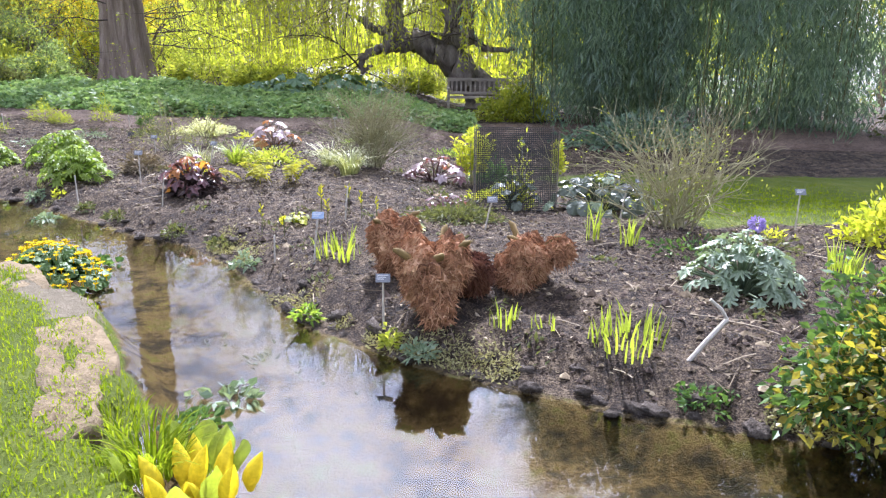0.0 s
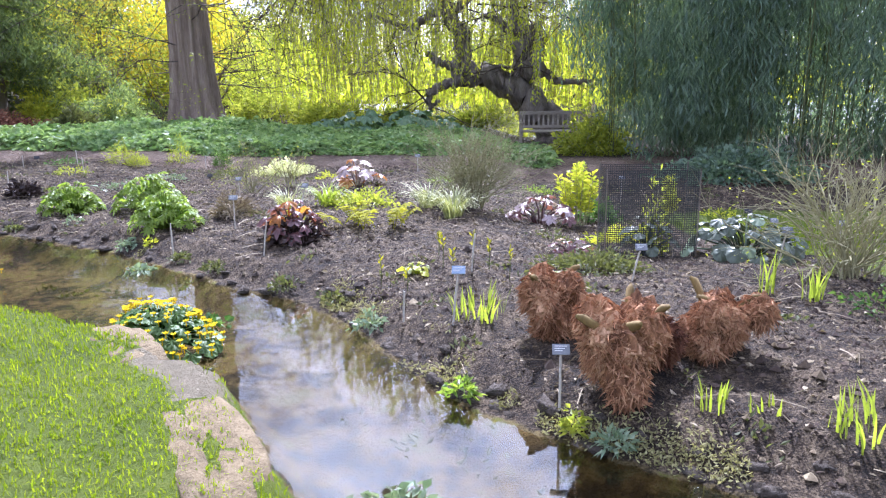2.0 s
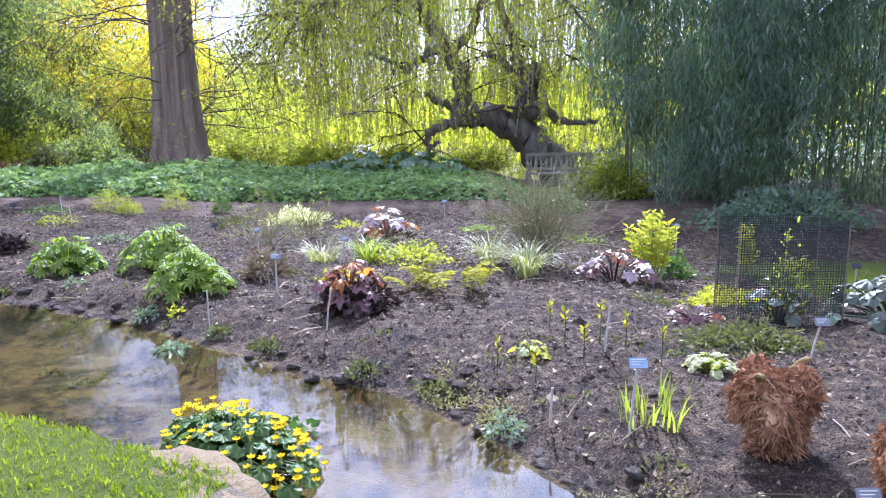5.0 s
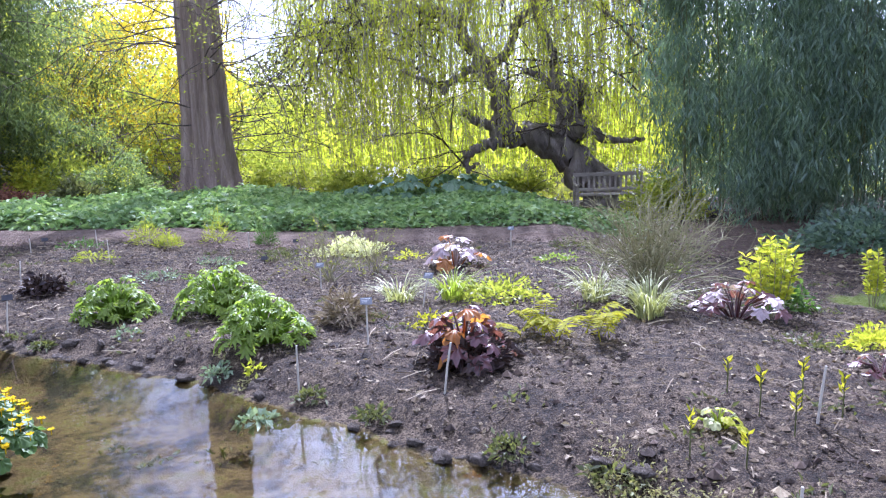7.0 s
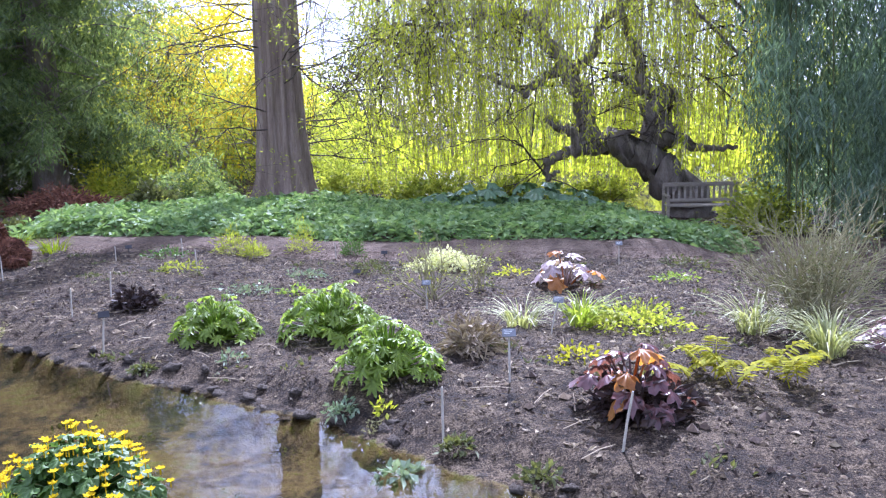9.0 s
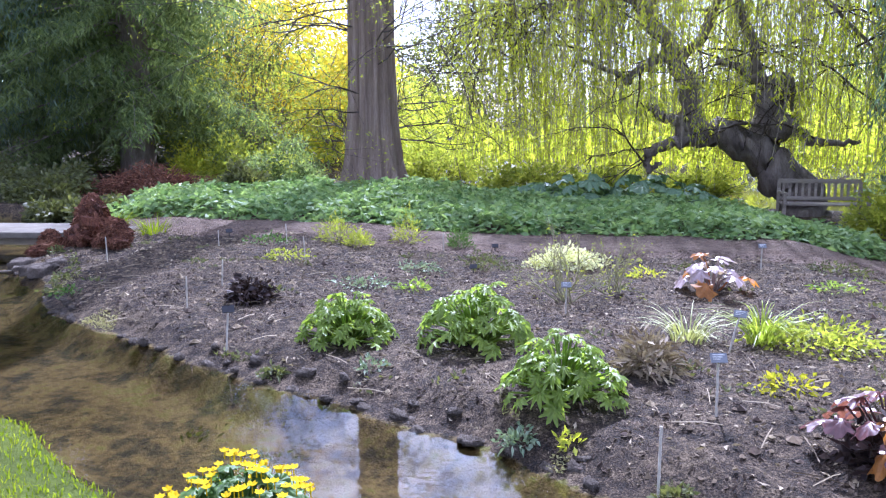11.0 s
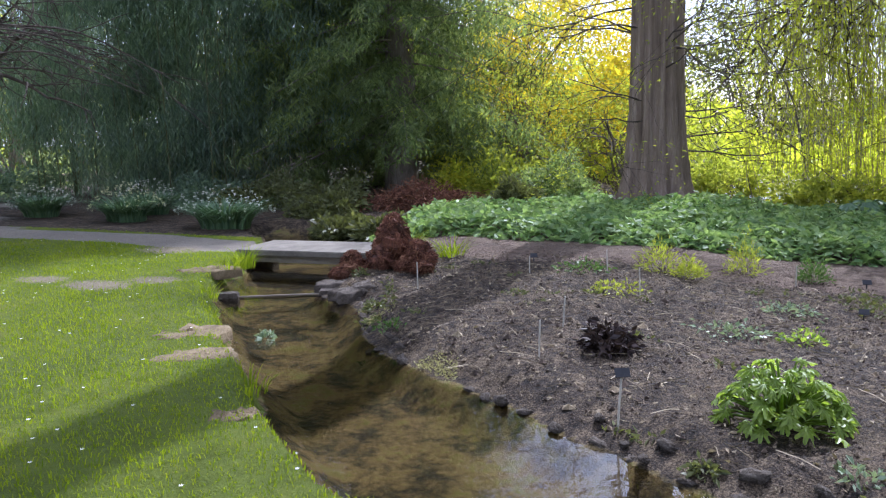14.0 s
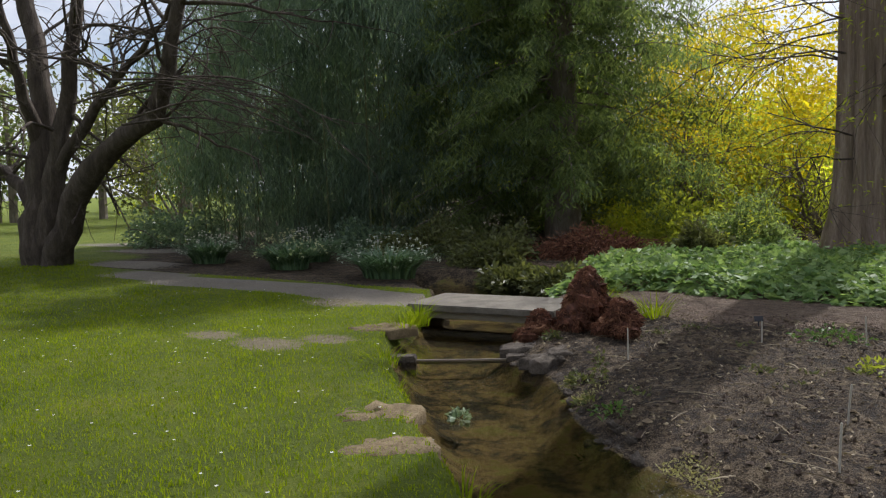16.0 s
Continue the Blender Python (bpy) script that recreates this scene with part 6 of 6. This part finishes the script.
def far_bank():
    """Sunlit low growth on the pond's far side."""
    rng = np.random.default_rng(402)
    n = 9000
    x, y = rng.uniform(-16, 14, n), rng.uniform(28, 34, n)
    z = rng.uniform(-0.7, 2.2, n) * (0.55 + 0.45 * np.sin(x * 0.9) * np.sin(x * 0.37 + 1)) + 0.3
    g = Geo()
    g.leaves(np.column_stack([x, y, z]), unit(rng, n), unit(rng, n), rng.uniform(0.2, 0.5, n), rng.uniform(0.1, 0.25, n))
    tagged(part("far_bank_growth", g, M_WILLOW), "sunlit yellow-green growth beyond the willow", "shrubs", "", "stuff")


far_woods()
far_bank()


# ---- what lies and grows on the ground ----
def litter():
    """Crumbs of soil, bark chips and dead leaves on the bed."""
    rng = np.random.default_rng(501)
    n = 75000
    p = np.column_stack([rng.uniform(-10.0, 3.6, n), 2.6 + 10.6 * rng.random(n) ** 1.25])
    z, soil, trod, grav, bare, stream = lie(p)
    keep = (soil > 0.6) & (stream < 0.05) & (along(p, np.array(FAR)) > 0.10) & (rng.random(n) < 0.35 + 0.65 * (wave(p[:, 0], p[:, 1], 2.6, 8.0) > -0.25))
    p, z = p[keep], z[keep]
    n = len(p)
    s = rng.uniform(0.004, 0.013, n) * (1 + 0.9 * (rng.random(n) < 0.05))
    th = rng.uniform(0, 2 * np.pi, (n, 1)) + np.array([[0, 2.1, 4.2]]) + rng.normal(0, 0.3, (n, 3))
    el = rng.uniform(0.5, 1.5, (n, 3))
    ring = np.stack([p[:, :1] + np.cos(th) * s[:, None] * el, p[:, 1:] + np.sin(th) * s[:, None] * el, np.repeat(z[:, None] - 0.004, 3, 1)], -1)
    top = np.column_stack([p + rng.normal(0, 0.3, (n, 2)) * s[:, None], z + s * rng.uniform(0.3, 1.0, n)])[:, None]
    v = np.concatenate([ring, top], 1).reshape(-1, 3)
    i = np.arange(n)[:, None] * 4
    g = Geo()
    g.add(v, np.concatenate([i + np.array([[0, 1, 3]]), i + np.array([[1, 2, 3]]), i + np.array([[2, 0, 3]])]))
    b = 26000
    c = np.column_stack([rng.uniform(-10.0, 3.6, b), 2.8 + 10.2 * rng.random(b) ** 1.2])
    zc, soil, trod, grav, bare, stream = lie(c)
    k = (soil > 0.6) & (stream < 0.05) & (along(c, np.array(FAR)) > 0.12) & (wave(c[:, 0], c[:, 1], 1.9, 5.0) + rng.normal(0, 0.4, b) > 0.0)
    c, zc = c[k], zc[k]
    b = len(c)
    size = rng.uniform(0.008, 0.024, (b, 1)) * (1 + 0.8 * (rng.random((b, 1)) < 0.08))
    octa = np.array([(1, 0, 0.1), (0.3, 0.95, 0.0), (-0.8, 0.6, 0.15), (-0.8, -0.6, 0.0), (0.3, -0.95, 0.1), (0.05, 0.05, 0.8), (0, 0, -0.4)])
    turn = rng.uniform(0, 2 * np.pi, (b, 1))
    e = octa[None] * rng.uniform(0.65, 1.35, (b, 7, 1))
    clod = np.stack([e[..., 0] * np.cos(turn) - e[..., 1] * np.sin(turn), e[..., 0] * np.sin(turn) + e[..., 1] * np.cos(turn), e[..., 2]], -1) * size[..., None] + np.column_stack([c, zc])[:, None]
    i = np.arange(b)[:, None] * 7
    g.add(clod.reshape(-1, 3), np.concatenate([i + np.array([[q, (q + 1) % 5, 5]]) for q in range(5)] + [i + np.array([[(q + 1) % 5, q, 6]]) for q in range(5)]))
    m = 42000
    q = np.column_stack([rng.uniform(-10.0, 3.6, m), 2.6 + 10.6 * rng.random(m) ** 1.3])
    zz, soil, trod, grav, bare, stream = lie(q)
    k = (soil > 0.6) & (stream < 0.05) & (along(q, np.array(FAR)) > 0.08)
    q, zz = q[k], zz[k]
    m = len(q)
    g.leaves(np.column_stack([q, zz + rng.uniform(-0.002, 0.008, m)]), unit(rng, m) * np.array([1, 1, 0.45]), unit(rng, m) * np.array([1, 1, 0.6]), rng.uniform(0.012, 0.04, m), rng.uniform(0.006, 0.020, m), 0.2)
    tagged(part("soil_crumbs", g, M_CHIP), "dark crumbly soil and bark chips on the bed", "soil", "", "stuff")
    m = 6500
    q = np.column_stack([rng.uniform(-10.0, 3.6, m), 2.6 + 10.4 * rng.random(m) ** 1.25])
    zz, soil, trod, grav, bare, stream = lie(q)
    k = (soil > 0.6) & (along(q, np.array(FAR)) > 0.12) & (stream < 0.05)
    q, zz = q[k], zz[k]
    m = len(q)
    g = Geo()
    g.leaves(np.column_stack([q, zz + 0.010]), unit(rng, m) * np.array([1, 1, 0.25]), unit(rng, m) * np.array([1, 1, 0.3]), rng.uniform(0.02, 0.06, m), rng.uniform(0.008, 0.030, m), 0.3)
    for j in range(600):
        a, c = rng.uniform(0, 6.28), np.array([*q[rng.integers(m)], 0])
        c[2] = ground_z(c[0], c[1]) + 0.012
        L = rng.uniform(0.05, 0.16)
        d = np.array([math.cos(a), math.sin(a), 0]) * L
        g.tube([c - d, c + (0, 0, 0.01), c + d * rng.uniform(0.6, 1)], 0.003, 3, cap=False)
    tagged(part("dead_leaves", g, M_DEADLEAF), "pale dead leaves and twigs strewn on the soil", "leaf litter", "", "stuff")
    m = 2600
    c = rng.integers(0, 150, m)
    cx, cy = rng.uniform(-9.5, 3.0, 150), rng.uniform(3.2, 12.4, 150)
    q = np.column_stack([cx[c] + rng.normal(0, 0.06, m), cy[c] + rng.normal(0, 0.06, m)])
    zz, soil, *rest = lie(q)
    k = (soil > 0.6) & (along(q, np.array(FAR)) > 0.1)
    q, zz = q[k], zz[k]
    m = len(q)
    g = Geo()
    g.leaves(np.column_stack([q, zz]), unit(rng, m) * np.array([1, 1, 0.3]) + np.array([0, 0, 0.6]), unit(rng, m), rng.uniform(0.03, 0.06, m), rng.uniform(0.012, 0.03, m))
    tagged(part("seedlings", g, M_OLIVE), "tiny green seedlings scattered over the soil", "weeds", "", "stuff")


def bank_moss():
    rng = np.random.default_rng(511)
    n = 34000
    line = curve_pts([(x, y, 0) for x, y in FAR[2:25]], 400)
    j = rng.integers(0, 400, n)
    d = np.gradient(line, axis=0)
    nrm = np.column_stack([d[:, 1], -d[:, 0]]) / np.hypot(d[:, 0], d[:, 1])[:, None]
    off = np.abs(rng.normal(0.06, 0.09, n))
    p = line[j, :2] + nrm[j] * off[:, None] + rng.normal(0, 0.03, (n, 2))
    keep = (wave(p[:, 0], p[:, 1], 2.2, 3.0) + 0.35 * wave(p[:, 0], p[:, 1], 9.0, 1.0) > 0.42) & (rng.random(n) < 0.6)
    p = p[keep]
    z, soil, trod, grav, bare, stream = lie(p)
    n = len(p)
    g = Geo()
    g.leaves(np.column_stack([p, np.maximum(z, -0.19) + rng.uniform(0.0, 0.025, n)]), unit(rng, n) * np.array([1, 1, 0.4]) + np.array([0, 0, 0.45]), unit(rng, n), rng.uniform(0.012, 0.036, n), rng.uniform(0.006, 0.014, n))
    tagged(part("bank_moss", g, M_MOSS), "olive moss and small weeds on the bank stones", "moss", "", "stuff")


def lawn_grass():
    rng = np.random.default_rng(521)
    g = Geo()
    for x0, x1, y0, y1, n in ((-5.2, -0.3, 1.2, 7.0, 70000), (-15.3, -3.8, 3.6, 13.9, 190000), (1.3, 5.0, 6.0, 9.6, 16000), (-26, -14.5, 8.0, 14.5, 40000)):
        p = np.column_stack([rng.uniform(x0, x1, n), rng.uniform(y0, y1, n)])
        z, soil, trod, grav, bare, stream = lie(p)
        keep = (soil < 0.4) & (grav < 0.4) & (stream < 0.1) & (bare < rng.uniform(0.15, 0.9, n)) & (rng.random(n) < np.minimum.reduce([p[:, 0] - x0, x1 - p[:, 0], p[:, 1] - y0, y1 - p[:, 1]]) / 0.8 + 0.02)
        p, z = p[keep], z[keep]
        n = len(p)
        g.blades(np.column_stack([p, z - 0.004]), rng.normal(0, 0.45, (n, 3)) * np.array([1, 1, 0]), rng.uniform(0.018, 0.045, n) * (1 + 0.3 * wave(p[:, 0], p[:, 1], 3.0)), rng.uniform(0.004, 0.008, n) * (1.6 if x1 < -14 else 1.0), rng)
    tagged(part("lawn_grass", g, M_GRASS), "short bright mown grass of the lawn", "grass", "", "stuff")
    m = 260
    q = np.column_stack([rng.uniform(-16, -7, m), rng.uniform(6, 12.4, m)])
    z, soil, trod, grav, bare, stream = lie(q)
    k = (soil < 0.3) & (grav < 0.3) & (stream < 0.05)
    q, z = q[k], z[k]
    g = Geo()
    for (x, y), zz in zip(q, z):
        th = np.arange(6) / 6 * 6.283
        g.leaves(np.repeat([[x, y, zz + 0.045]], 6, 0), np.column_stack([np.cos(th), np.sin(th), np.full(6, 0.3)]), np.column_stack([-np.sin(th), np.cos(th), np.zeros(6)]), 0.012, 0.008)
    tagged(part("daisies", g, M_WHITE), "tiny white daisies dotted over the lawn", "flowers", "", "stuff")


litter()
bank_moss()
lawn_grass()
